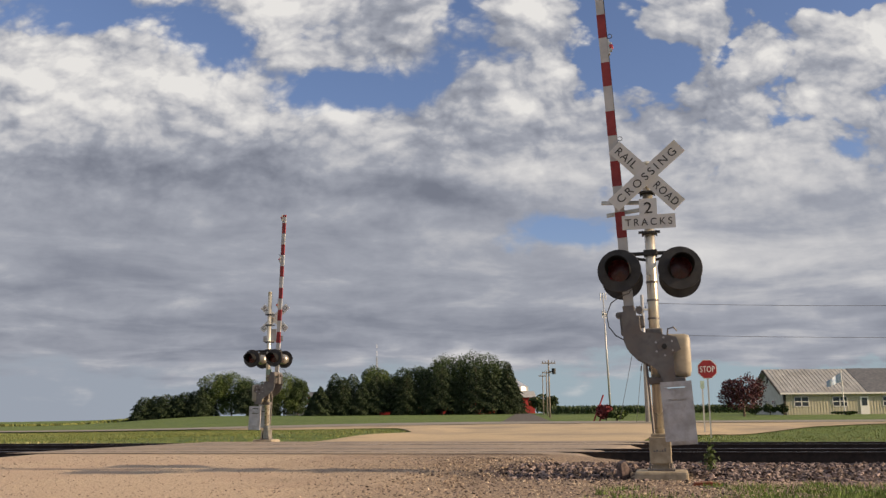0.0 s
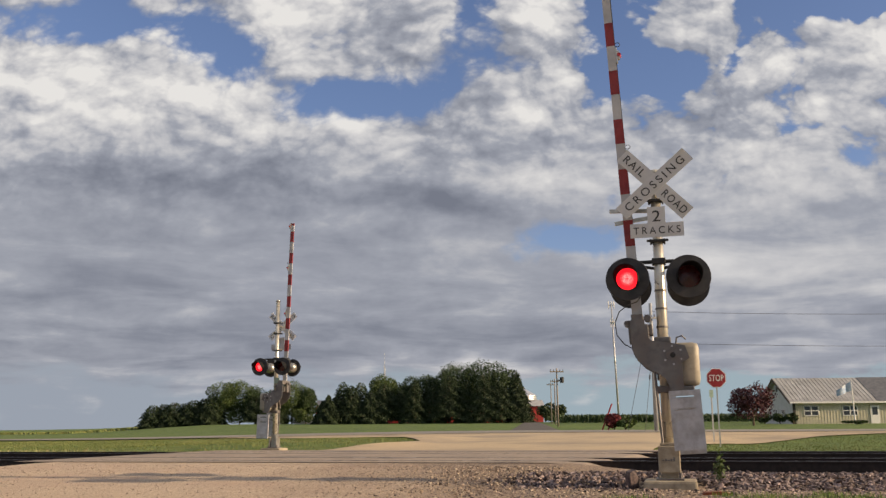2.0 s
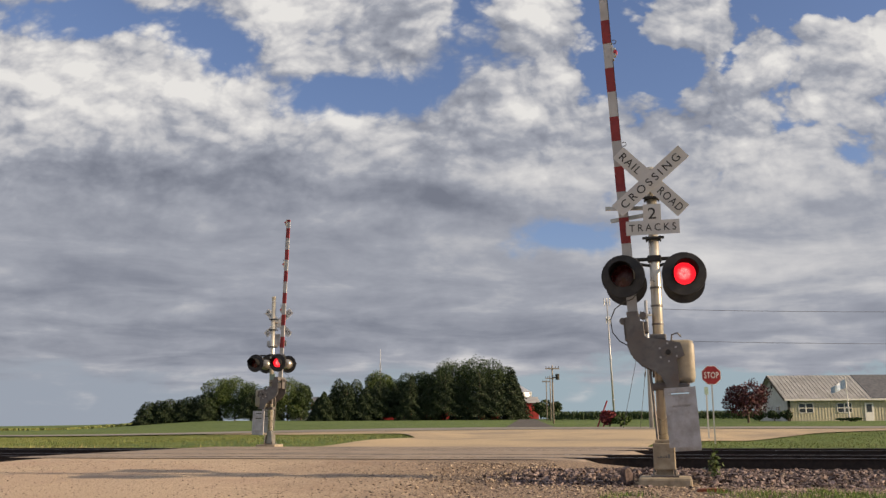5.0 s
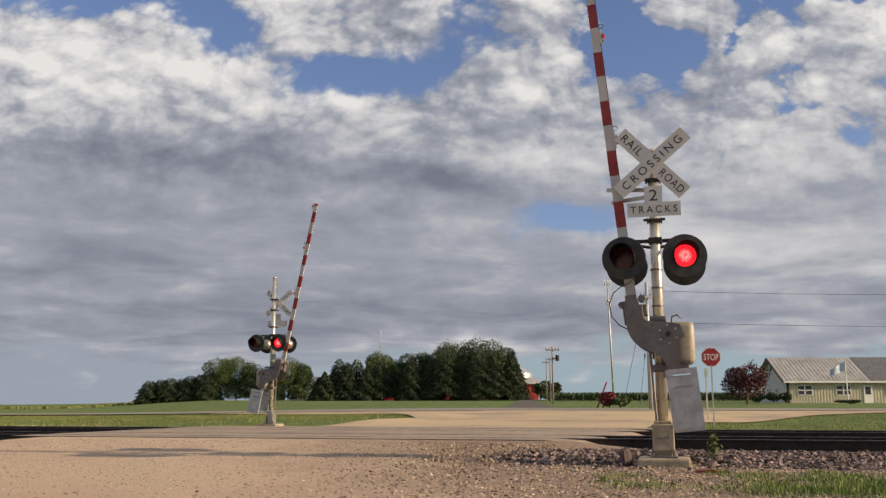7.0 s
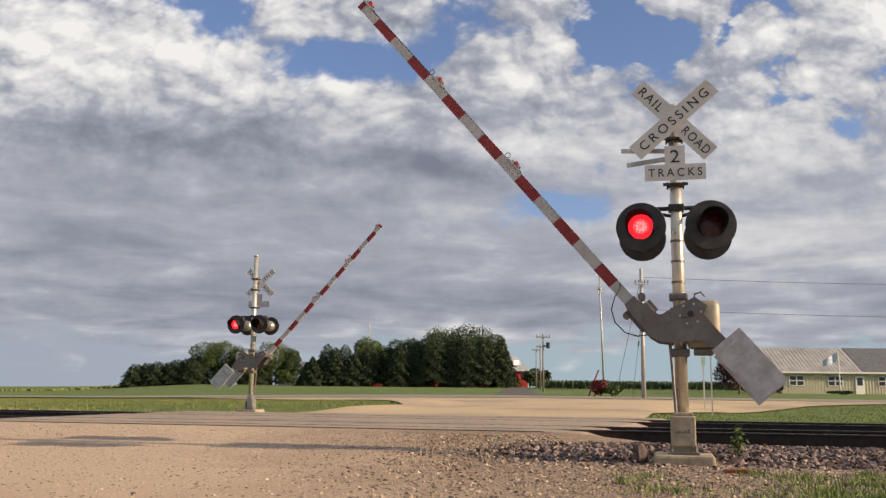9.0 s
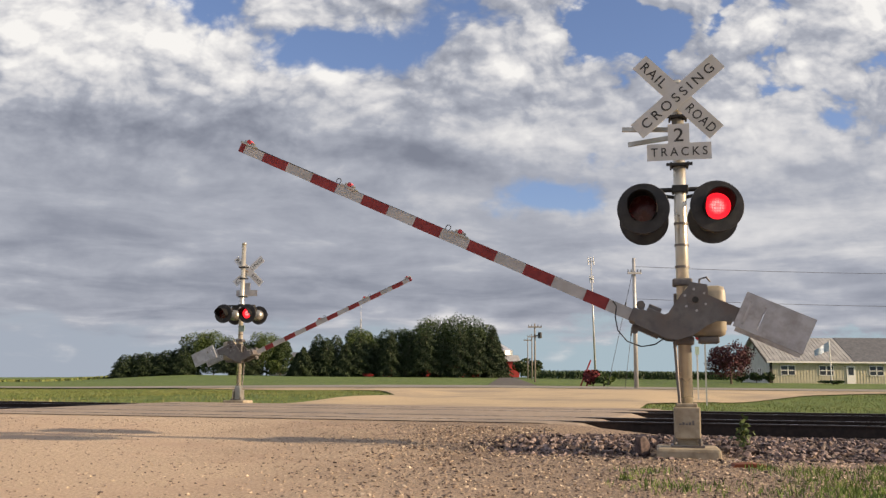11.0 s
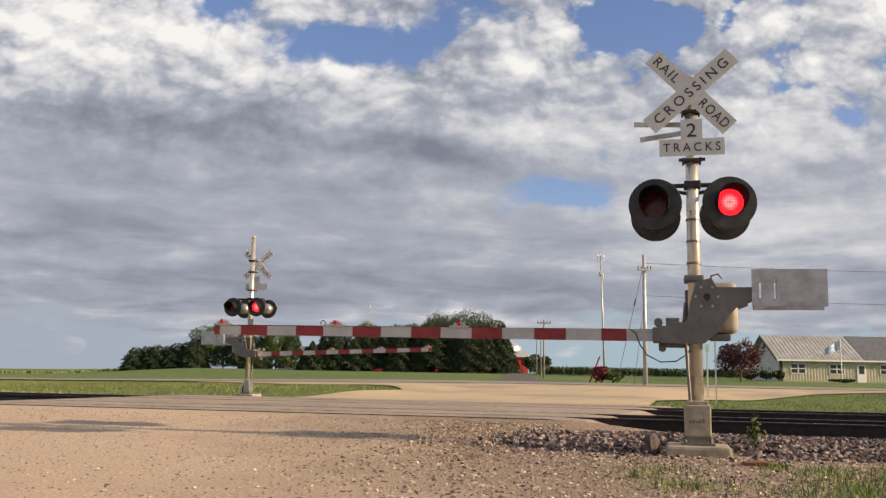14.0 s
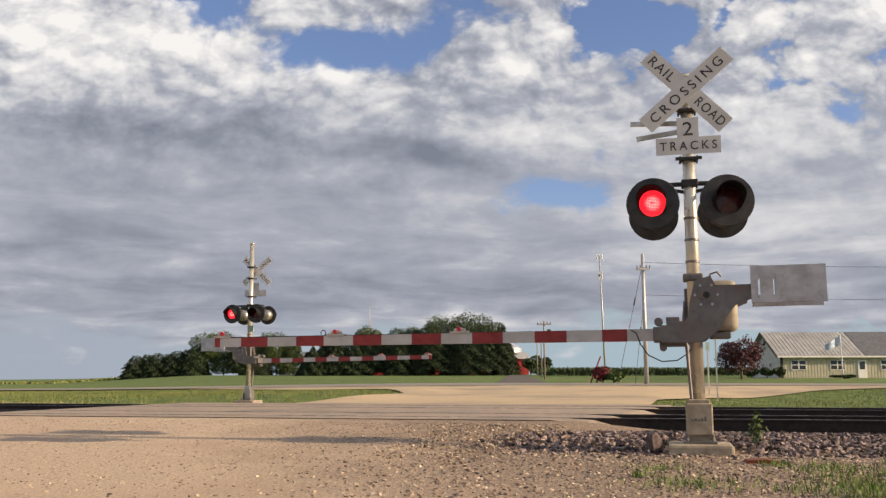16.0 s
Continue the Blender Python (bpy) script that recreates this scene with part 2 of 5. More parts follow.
def glow(name, c, strength, dots=0.0):
    m = bpy.data.materials.new(name)
    m.use_nodes = True
    nt, ln = m.node_tree.nodes, m.node_tree.links
    b = nt["Principled BSDF"]
    b.inputs["Base Color"].default_value = (*c, 1)
    b.inputs["Emission Color"].default_value = (*c, 1)
    b.inputs["Emission Strength"].default_value = strength
    if dots:
        tc = nt.new("ShaderNodeTexCoord").outputs["Object"]
        vo = nt.new("ShaderNodeTexVoronoi")
        ln.new(tc, vo.inputs["Vector"])
        vo.inputs["Scale"].default_value = dots
        vo.inputs["Randomness"].default_value = 0.08
        far = nt.new("ShaderNodeVectorMath")
        far.operation = "LENGTH"
        ln.new(tc, far.inputs[0])
        spot, core, both = nt.new("ShaderNodeMapRange"), nt.new("ShaderNodeMapRange"), nt.new("ShaderNodeMath")
        for n, s, vals in ((spot, vo.outputs["Distance"], (0.10, 0.45, 1.0, 0.0)), (core, far.outputs["Value"], (0.03, 0.125, 1.0, 0.10))):
            ln.new(s, n.inputs[0])
            for k, v in enumerate(vals):
                n.inputs[k + 1].default_value = v
        both.operation = "MULTIPLY"
        ln.new(spot.outputs[0], both.inputs[0])
        ln.new(core.outputs[0], both.inputs[1])
        mx = nt.new("ShaderNodeMix")
        mx.data_type = "RGBA"
        ln.new(both.outputs[0], mx.inputs[0])
        mx.inputs[6].default_value = (*c, 1)
        mx.inputs[7].default_value = (1.0, 0.60, 0.56, 1)
        ln.new(mx.outputs[2], b.inputs["Emission Color"])
    return m


FIELD = material("field_grass", (0.054, 0.100, 0.011), (0.118, 0.170, 0.026), 0.9, 0.95, bump=0.10, bump_scale=4, c3=(0.110, 0.165, 0.026), c3_scale=0.03)
YARD_BLADE = material("yard_grass_blade", (0.070, 0.125, 0.018), (0.150, 0.205, 0.040), 3.0, 0.75, per="island", vary=0.3)
BLADE = material("grass_blade", (0.080, 0.112, 0.020), (0.150, 0.170, 0.044), 3.0, 0.75, per="island", vary=0.22, c3=(0.20, 0.20, 0.07), c3_scale=0.25)
SEED = material("dry_grass", (0.24, 0.22, 0.09), (0.40, 0.34, 0.17), 3.0, 0.8, per="island")
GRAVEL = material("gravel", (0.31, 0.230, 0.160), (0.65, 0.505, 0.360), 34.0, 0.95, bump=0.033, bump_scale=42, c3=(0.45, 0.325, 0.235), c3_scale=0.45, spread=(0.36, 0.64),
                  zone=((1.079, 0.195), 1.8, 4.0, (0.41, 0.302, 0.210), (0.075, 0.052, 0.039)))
GRAVEL_PALE = material("pale_gravel", (0.41, 0.312, 0.19), (0.53, 0.41, 0.26), 20.0, 0.95, bump=0.012, bump_scale=40, c3=(0.27, 0.22, 0.165), c3_scale=0.16)
HIGHWAY = material("worn_asphalt", (0.22, 0.195, 0.165), (0.29, 0.26, 0.22), 3.0, 0.9, bump=0.004, c3=(0.25, 0.23, 0.21), c3_scale=0.1)
ASPHALT = material("dark_asphalt", (0.060, 0.052, 0.045), (0.105, 0.092, 0.078), 5.0, 0.9, bump=0.006)
CROSS_ASPHALT = material("crossing_asphalt", (0.25, 0.196, 0.147), (0.37, 0.294, 0.222), 9.0, 0.9, bump=0.008, c3=(0.20, 0.162, 0.135), c3_scale=0.5)
BALLAST = material("ballast_bed", (0.03, 0.022, 0.020), (0.12, 0.09, 0.08), 26.0, 0.9, bump=0.03, bump_scale=24)
STONE = material("ballast_stone", (0.050, 0.036, 0.036), (0.27, 0.205, 0.195), 14.0, 0.8, per="island", vary=0.85, bump=0.004)
STONE_ONE = material("loose_stone", (0.055, 0.038, 0.037), (0.18, 0.13, 0.12), 14.0, 0.8, per="object", bump=0.004)
PEBBLE = material("pebble", (0.16, 0.118, 0.093), (0.41, 0.322, 0.250), 14.0, 0.85, per="island", vary=0.7)
RAIL = material("rusty_rail", (0.018, 0.013, 0.012), (0.036, 0.024, 0.021), 12.0, 0.6, metal=0.3, bump=0.002)
RAIL_TOP = material("polished_rail_head", (0.12, 0.12, 0.14), (0.20, 0.20, 0.23), 5.0, 0.28, metal=0.9)
TIE = material("creosoted_tie", (0.03, 0.022, 0.018), (0.07, 0.052, 0.042), 8.0, 0.9, bump=0.006)
CONCRETE = material("weathered_concrete", (0.30, 0.25, 0.18), (0.42, 0.36, 0.27), 9.0, 0.9, bump=0.006, c3=(0.20, 0.165, 0.12), c3_scale=3)
ALU = material("dull_aluminium", (0.42, 0.40, 0.36), (0.56, 0.54, 0.49), 7.0, 0.36, metal=0.85, bump=0.001, c3=(0.33, 0.30, 0.26), c3_scale=2.5)
MAST = material("brushed_aluminium_mast", (0.60, 0.56, 0.47), (0.72, 0.68, 0.58), 5.0, 0.30, metal=0.65, bump=0.001, c3=(0.50, 0.45, 0.37), c3_scale=1.6)
STEEL = material("galvanised_steel", (0.140, 0.132, 0.130), (0.205, 0.196, 0.190), 8.0, 0.55, metal=0.45, bump=0.001, c3=(0.16, 0.13, 0.115), c3_scale=4)
PLATE = material("zinc_plate", (0.44, 0.44, 0.46), (0.54, 0.54, 0.56), 6.0, 0.48, metal=0.35, bump=0.001, c3=(0.36, 0.34, 0.34), c3_scale=5)
HOUSING = material("beige_housing_paint", (0.28, 0.25, 0.195), (0.34, 0.31, 0.25), 5.0, 0.5, bump=0.001, c3=(0.42, 0.36, 0.28), c3_scale=4)
BLACK = material("black_lamp_paint", (0.016, 0.016, 0.018), (0.032, 0.031, 0.033), 6.0, 0.55, bump=0.001, c3=(0.05, 0.048, 0.046), c3_scale=5)
HOOD = material("matt_black_hood_paint", (0.010, 0.010, 0.011), (0.018, 0.018, 0.019), 8.0, 0.92)
HOOD.node_tree.nodes["Principled BSDF"].inputs["Specular IOR Level"].default_value = 0.08
DARK = material("dark_rubber", (0.018, 0.018, 0.018), (0.035, 0.034, 0.033), 10.0, 0.7)
SIGN_WHITE = material("sign_white_sheeting", (0.58, 0.57, 0.55), (0.66, 0.65, 0.63), 6.0, 0.55, c3=(0.58, 0.56, 0.50), c3_scale=3)
SIGN_BACK = material("pale_sign_sheeting", (0.74, 0.745, 0.76), (0.80, 0.805, 0.82), 5.0, 0.6)
SIGN_BLACK = material("sign_black", (0.03, 0.03, 0.03), (0.05, 0.048, 0.045), 20.0, 0.6)
ARM_WHITE = material("arm_white_sheeting", (0.44, 0.435, 0.43), (0.52, 0.515, 0.51), 6.0, 0.5, c3=(0.40, 0.39, 0.38), c3_scale=2)
ARM_RED = material("arm_red_sheeting", (0.20, 0.016, 0.018), (0.26, 0.026, 0.026), 8.0, 0.5, c3=(0.28, 0.03, 0.03), c3_scale=3)
STOP_RED = material("stop_sign_red", (0.25, 0.012, 0.020), (0.30, 0.018, 0.026), 5.0, 0.5)
LENS_OFF = material("unlit_red_lens", (0.040, 0.005, 0.005), (0.07, 0.008, 0.008), 40.0, 0.25)
LENS_ON = glow("lit_red_lens", (0.80, 0.008, 0.016), 1.25, dots=62.0)
ARM_LAMP = material("arm_lamp_red_lens", (0.45, 0.03, 0.04), (0.6, 0.05, 0.06), 20.0, 0.3)
LEAF = material("leaf", (0.016, 0.036, 0.008), (0.046, 0.075, 0.016), 0.6, 0.7, per="island", vary=0.22)
LEAF_LIGHT = material("light_leaf", (0.042, 0.070, 0.014), (0.092, 0.128, 0.028), 0.6, 0.7, per="island", vary=0.22)
NEEDLE = material("spruce_needle", (0.012, 0.028, 0.009), (0.034, 0.054, 0.017), 0.8, 0.75, per="island", vary=0.22)
MAROON = material("maroon_leaf", (0.040, 0.008, 0.015), (0.090, 0.020, 0.028), 1.2, 0.65, per="island")
RED_BUSH = material("red_bush_leaf", (0.11, 0.012, 0.022), (0.20, 0.030, 0.035), 2.0, 0.65, per="island")
CORN = material("corn_leaf", (0.020, 0.044, 0.010), (0.042, 0.072, 0.018), 0.3, 0.7, per="island", vary=0.22)
BARK = material("bark", (0.075, 0.055, 0.038), (0.15, 0.115, 0.085), 10.0, 0.9, bump=0.01)
SIDING = material("cream_siding", (0.50, 0.465, 0.35), (0.57, 0.53, 0.405), 2.0, 0.6)
GABLE = material("pale_grey_siding", (0.55, 0.545, 0.52), (0.63, 0.625, 0.60), 2.0, 0.6)
ROOF = material("ribbed_metal_roof", (0.42, 0.40, 0.37), (0.52, 0.50, 0.46), 1.2, 0.45, metal=0.3, c3=(0.36, 0.34, 0.31), c3_scale=0.5)
SHINGLE = material("dark_shingle", (0.085, 0.09, 0.105), (0.13, 0.135, 0.15), 3.0, 0.8)
TRIM = material("white_trim", (0.72, 0.71, 0.69), (0.80, 0.79, 0.77), 6.0, 0.5)
GLASS = material("dark_window_glass", (0.03, 0.035, 0.045), (0.05, 0.055, 0.065), 3.0, 0.08)
BARN_RED = material("barn_red_paint", (0.34, 0.030, 0.028), (0.42, 0.045, 0.038), 1.5, 0.7, c3=(0.26, 0.028, 0.026), c3_scale=0.4)
BIN = material("grain_bin_steel", (0.55, 0.55, 0.56), (0.66, 0.66, 0.67), 1.0, 0.35, metal=0.7)
WOOD_POLE = material("weathered_pole", (0.20, 0.165, 0.135), (0.31, 0.27, 0.23), 6.0, 0.85, bump=0.004)
POLE_STEEL = material("pole_steel", (0.42, 0.42, 0.42), (0.54, 0.53, 0.52), 6.0, 0.5, metal=0.5)
GREEN_PAINT = material("faded_green_sign", (0.26, 0.36, 0.30), (0.36, 0.45, 0.40), 8.0, 0.55)
FLAG = material("blue_white_flag", (0.25, 0.36, 0.55), (0.66, 0.70, 0.76), 1.6, 0.8)
WIRE = material("wire", (0.03, 0.03, 0.032), (0.06, 0.06, 0.06), 4.0, 0.7)


# ---- mesh helpers ----
def part(name, bm, mat, parent=None, label="", smooth=False):
    me = bpy.data.meshes.new(name)
    bmesh.ops.recalc_face_normals(bm, faces=bm.faces)
    bm.to_mesh(me)
    bm.free()
    for m in (mat if isinstance(mat, (list, tuple)) else (mat,)):
        me.materials.append(m)
    if smooth:
        for f in me.polygons:
            f.use_smooth = len(f.vertices) == 4
    ob = new(name, me)
    if parent:
        ob.parent = parent
    if label:
        ob["label"] = label
    return ob


def box(bm, x0, x1, y0, y1, z0, z1, bevel=0.0):
    r = bmesh.ops.create_cube(bm, size=1, matrix=Matrix.LocRotScale(((x0 + x1) / 2, (y0 + y1) / 2, (z0 + z1) / 2), None, (x1 - x0, y1 - y0, z1 - z0)))
    if bevel:
        edges = list({ed for v in r["verts"] for ed in v.link_edges})
        bmesh.ops.bevel(bm, geom=edges, offset=bevel, segments=2, affect="EDGES", profile=0.6)
    return bm


def tube(bm, a, b, r0, r1=None, n=14, caps=True):
    a, b = Vector(a), Vector(b)
    d = b - a
    m = Matrix.Translation((a + b) / 2) @ d.to_track_quat("Z", "Y").to_matrix().to_4x4()
    bmesh.ops.create_cone(bm, cap_ends=caps, cap_tris=False, segments=n, radius1=r0, radius2=r0 if r1 is None else r1, depth=d.length, matrix=m)
    return bm


def cable(bm, pts, r, n=6):
    """One continuous round cable along the points."""
    pts = [Vector(p) for p in pts]
    rings = []
    for i, p in enumerate(pts):
        d = (pts[min(i + 1, len(pts) - 1)] - pts[max(i - 1, 0)]).normalized()
        side = d.cross(Vector((0.31, 0.87, 0.38))).normalized()
        top = d.cross(side)
        rings.append([bm.verts.new(p + (side * math.cos(6.28319 * k / n) + top * math.sin(6.28319 * k / n)) * r) for k in range(n)])
    for a, b in zip(rings, rings[1:]):
        for k in range(n):
            bm.faces.new((a[k], a[(k + 1) % n], b[(k + 1) % n], b[k]))
    bm.faces.new(rings[0][::-1])
    bm.faces.new(rings[-1])


def sag(a, b, drop, steps=10):
    a, b = Vector(a), Vector(b)
    return [a.lerp(b, i / steps) - Vector((0, 0, 4 * drop * (i / steps) * (1 - i / steps))) for i in range(steps + 1)]


def slab(bm, outline, y0, y1):
    """An upright plate: an outline in x, z between two depths."""
    f = [bm.verts.new((x, y0, z)) for x, z in outline]
    g = [bm.verts.new((x, y1, z)) for x, z in outline]
    bm.faces.new(f)
    bm.faces.new(g[::-1])
    for i in range(len(f)):
        j = (i + 1) % len(f)
        bm.faces.new((f[i], g[i], g[j], f[j]))
    return bm


def B():
    return bmesh.new()


def lettering(name, body, width, height, m, mat, parent, spacing=1.0):
    """Raised letters in the plane x, z of the pose m, facing -y, fitted to a width and height."""
    c = bpy.data.curves.new(name, "FONT")
    c.body, c.size, c.align_x, c.align_y = body, 1.0, "LEFT", "BOTTOM"
    c.extrude, c.offset, c.space_character = 0.004, 0.004, spacing
    temp = bpy.data.objects.new(name, c)
    scene.collection.objects.link(temp)
    me = bpy.data.meshes.new_from_object(temp.evaluated_get(bpy.context.evaluated_depsgraph_get()))
    bpy.data.objects.remove(temp)
    bpy.data.curves.remove(c)
    co = np.empty(len(me.vertices) * 3)
    me.vertices.foreach_get("co", co)
    co = co.reshape(-1, 3)
    lo, hi = co.min(0), co.max(0)
    x = (co[:, 0] - (lo[0] + hi[0]) / 2) * width / (hi[0] - lo[0])
    z = (co[:, 1] - (lo[1] + hi[1]) / 2) * height / (hi[1] - lo[1])
    me.vertices.foreach_set("co", np.stack([x, -co[:, 2] * 0.6, z], 1).ravel())
    me.update()
    me.name = name
    me.materials.clear()
    me.materials.append(mat)
    ob = new(name, me)
    ob.parent, ob.matrix_basis = parent, m
    return ob


def empty(name, m, label="", category="", group="", kind=""):
    ob = new(name)
    ob.empty_display_size = 0.2
    ob.matrix_basis = m
    return tagged(ob, label, category, group, kind)


def quads(name, centres, half_w, half_h, mat, seed, upright=False, parent=None, leaf=True):
    """Many small leaf blades as one mesh."""
    rng = np.random.default_rng(seed)
    c = np.asarray(centres, float)
    n = len(c)
    a = rng.uniform(0, 2 * np.pi, n)
    if upright:
        s = np.stack([np.cos(a), np.sin(a), np.zeros(n)], 1)
        lean = rng.normal(0, 0.35, (n, 2))
        t = np.stack([lean[:, 0], lean[:, 1], np.ones(n)], 1)
    else:
        z = rng.uniform(-1, 1, n)
        q = np.sqrt(1 - z * z)
        s = np.stack([q * np.cos(a), q * np.sin(a), z], 1)
        t = np.cross(s, rng.normal(0, 1, (n, 3)))
    t /= np.linalg.norm(t, axis=1, keepdims=True)
    k = rng.uniform(0.6, 1.4, (n, 1))
    s, t = s * half_w * k, t * half_h * k
    if upright:
        v = np.stack([c - s, c + s, c + t * 2 + s * 0.15, c + t * 2 - s * 0.15], 1)
    else:
        v = np.stack([c - t, c + s * 0.9, c + t, c - s * 0.9], 1)
    me = bpy.data.meshes.new(name)
    me.from_pydata(v.reshape(-1, 3).tolist(), [], np.arange(4 * n).reshape(-1, 4).tolist())
    me.materials.append(mat)
    ob = new(name, me)
    if parent:
        ob.parent = parent
    return ob


# ---- ground plan: u runs along the tracks, v across them, from the foot of the nearer mast ----
TURN = -14.0
MX, MY = 2.75, 11.8
UX, UY = math.cos(radians(TURN)), math.sin(radians(TURN))
VX, VY = -UY, UX


def plan(u, v):
    return MX + u * UX + v * VX, MY + u * UY + v * VY


def to_uv(x, y):
    return (x - MX) * UX + (y - MY) * UY, (x - MX) * VX + (y - MY) * VY


def ease(x, a, b):
    k = min(1.0, max(0.0, (x - a) / (b - a)))
    return k * k * (3 - 2 * k)


def ground_z(x, y):
    u, v = to_uv(x, y)
    far_rise = 0.0095 * min(170.0, max(0.0, y - 20.0))
    side = ease(x + 30 + 0.42 * (y - 64), 0, 36)
    z = far_rise * side - 0.35 * ease(y, 80, 320) * (1 - side)
    z -= 0.16 * ease(v, 2.9, 3.6) * (1 - ease(v, 11, 12.5))
    z -= 0.34 * ease(v, 12, 19) * (1 - ease(v, 30, 42)) * ease(u, -1.5, 4)
    z += 0.16 * ease(v, 17, 22) * (1 - ease(v, 30, 40)) * ease(-u, 9, 12) * (1 - ease(-u, 17, 26))
    return z


def road_z(u, v):
    x, y = plan(u, v)
    return ground_z(x, y) * ease(v, 12, 20) + 0.165 * ease(v, -2.6, 3.3) * (1 - ease(v, 11.2, 16)) * ease(u, -13.4, -12.5) * (1 - ease(u - 0.15 * (v - 5), -1.40, -0.95))


def sheet(name, us, vs, edge, lift, mat, label, category):
    """A strip of road laid on the ground; edge(v) gives its two sides."""
    verts, faces = [], []
    for v in vs:
        a, b = edge(v)
        for k in us:
            u = a + (b - a) * k
            x, y = plan(u, v)
            verts.append((x, y, road_z(u, v) + lift))
    n = len(us)
    for j in range(len(vs) - 1):
        for i in range(n - 1):
            faces.append((j * n + i, j * n + i + 1, (j + 1) * n + i + 1, (j + 1) * n + i))
    me = bpy.data.meshes.new(name)
    me.from_pydata(verts, [], faces)
    me.materials.append(mat)
    return tagged(new(name, me), label, category, kind="structure")


def bend(v, pairs):
    for (a, p), (b, q) in zip(pairs, pairs[1:]):
        if v <= b:
            return p + (q - p) * max(0.0, (v - a) / (b - a))
    return pairs[-1][1]


# ---- ground, roads, tracks ----
def axis(fine, step, far):
    out, x, s = [], 0.0, step
    while x < far:
        out.append(x)
        if x > fine:
            s *= 1.22
        x += s
    return [-q for q in out[:0:-1]] + out + [far]


def build_ground():
    xs = [q for q in axis(60, 1.5, 4200)]
    ys = [q + 20 for q in axis(60, 1.5, 4200)]
    verts = [(x, y, ground_z(x, y) - 0.03) for y in ys for x in xs]
    n = len(xs)
    faces = [(j * n + i, j * n + i + 1, (j + 1) * n + i + 1, (j + 1) * n + i) for j in range(len(ys) - 1) for i in range(n - 1)]
    me = bpy.data.meshes.new("ground")
    me.from_pydata(verts, [], faces)
    me.materials.append(FIELD)
    for f in me.polygons:
        f.use_smooth = True
    return tagged(new("ground", me), "green grass and crop fields, gently rising away", "ground", kind="structure")


build_ground()
SHORT = [i / 24 for i in range(25)]
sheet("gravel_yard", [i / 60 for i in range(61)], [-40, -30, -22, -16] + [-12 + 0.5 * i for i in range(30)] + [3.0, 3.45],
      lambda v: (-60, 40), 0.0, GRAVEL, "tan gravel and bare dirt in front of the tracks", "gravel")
sheet("crossing_surface", SHORT, [3.3 + 0.35 * i for i in range(37)], lambda v: (-12.5, -0.8 + 0.15 * (min(v, 12) - 5)), 0.012,
      CROSS_ASPHALT, "worn asphalt road surface across the two tracks", "road")
sheet("gravel_road", SHORT, [15.8 + 0.75 * i for i in range(41)],
      lambda v: (bend(v, ((15, -11.9), (25.5, -10.6), (31, -13), (38, -20), (46, -33))), bend(v, ((15, -0.8), (21, -0.6), (30, 2), (38, 7), (46, 18)))), 0.02,
      GRAVEL_PALE, "wide pale gravel mouth of the side road", "road")
sheet("highway", [i / 80 for i in range(81)], [45, 47, 49, 51, 53], lambda v: (-260, 260), 0.05, HIGHWAY, "pale worn two-lane asphalt highway beyond the tracks", "road")


def build_drive():
    verts, faces = [], []
    for i in range(31):
        k = i / 30
        y = 66 + 112 * k
        c, w = 5.9 + 9.4 * k, 1.75 - 0.4 * k
        for s in (-w, 0, w):
            verts.append((c + s, y, ground_z(c + s, y) + 0.04))
        if i:
            for j in (0, 1):
                faces.append((3 * i - 3 + j, 3 * i - 2 + j, 3 * i + 1 + j, 3 * i + j))
    me = bpy.data.meshes.new("farm_drive")
    me.from_pydata(verts, [], faces)
    me.materials.append(ASPHALT)
    return tagged(new("farm_drive", me), "dark asphalt farm drive between grass verges", "driveway", kind="structure")


build_drive()


def build_track(name, v, z):
    root = empty(name, pose(*plan(0, v), z, 0, 0, TURN), "rusty steel railway track on dark wooden ties", "railway track")
    for s in (-0.75, 0.75):
        bm = B()
        box(bm, -240, 240, s - 0.07, s + 0.07, -0.03, 0.0)
        box(bm, -240, 240, s - 0.010, s + 0.010, 0.0, 0.15)
        box(bm, -240, 240, s - 0.036, s + 0.036, 0.148, 0.178, 0.006)
        part("rail", bm, RAIL, root, "rust-brown steel rail")
        bm = B()
        box(bm, -240, 240, s - 0.026, s + 0.026, 0.1785, 0.181)
        part("rail_head", bm, RAIL_TOP, root, "polished top of the rail")
    bm = B()
    box(bm, -0.115, 0.115, -1.3, 1.3, -0.18, -0.03, 0.012)
    first = part("tie", bm, TIE, root)
    first.matrix_basis = pose(-0.3, 0, 0)
    for i in range(-70, 71):
        if i:
            t = bpy.data.objects.new("tie", first.data)
            scene.collection.objects.link(t)
            t.parent, t.matrix_basis = root, pose(-0.3 + i * 0.54, 0, 0, 0, 0, random.uniform(-1, 1))
    return root


build_track("railway_track", 4.9, 0.0)
build_track("railway_track", 9.3, 0.0)


def build_ballast():
    rows = [(2.1, -0.06), (2.9, 0.0), (3.5, 0.0), (4.0, -0.05), (6.6, -0.06), (7.1, -0.08), (7.7, -0.06), (10.9, -0.05), (12.2, -0.2)]
    bm = B()
    us = [-240, -120, -60, -30] + [-20 + 1.0 * i for i in range(51)] + [60, 120, 240]
    grid = []
    for u in us:
        grid.append([bm.verts.new((*plan(u, v), z + random.uniform(-0.012, 0.012))) for v, z in rows])
    for a, b in zip(grid, grid[1:]):
        for j in range(len(rows) - 1):
            bm.faces.new((a[j], b[j], b[j + 1], a[j + 1]))
    return tagged(part("ballast_bed", bm, BALLAST), "grey crushed-stone ballast under the tracks", "ballast", kind="structure")


build_ballast()


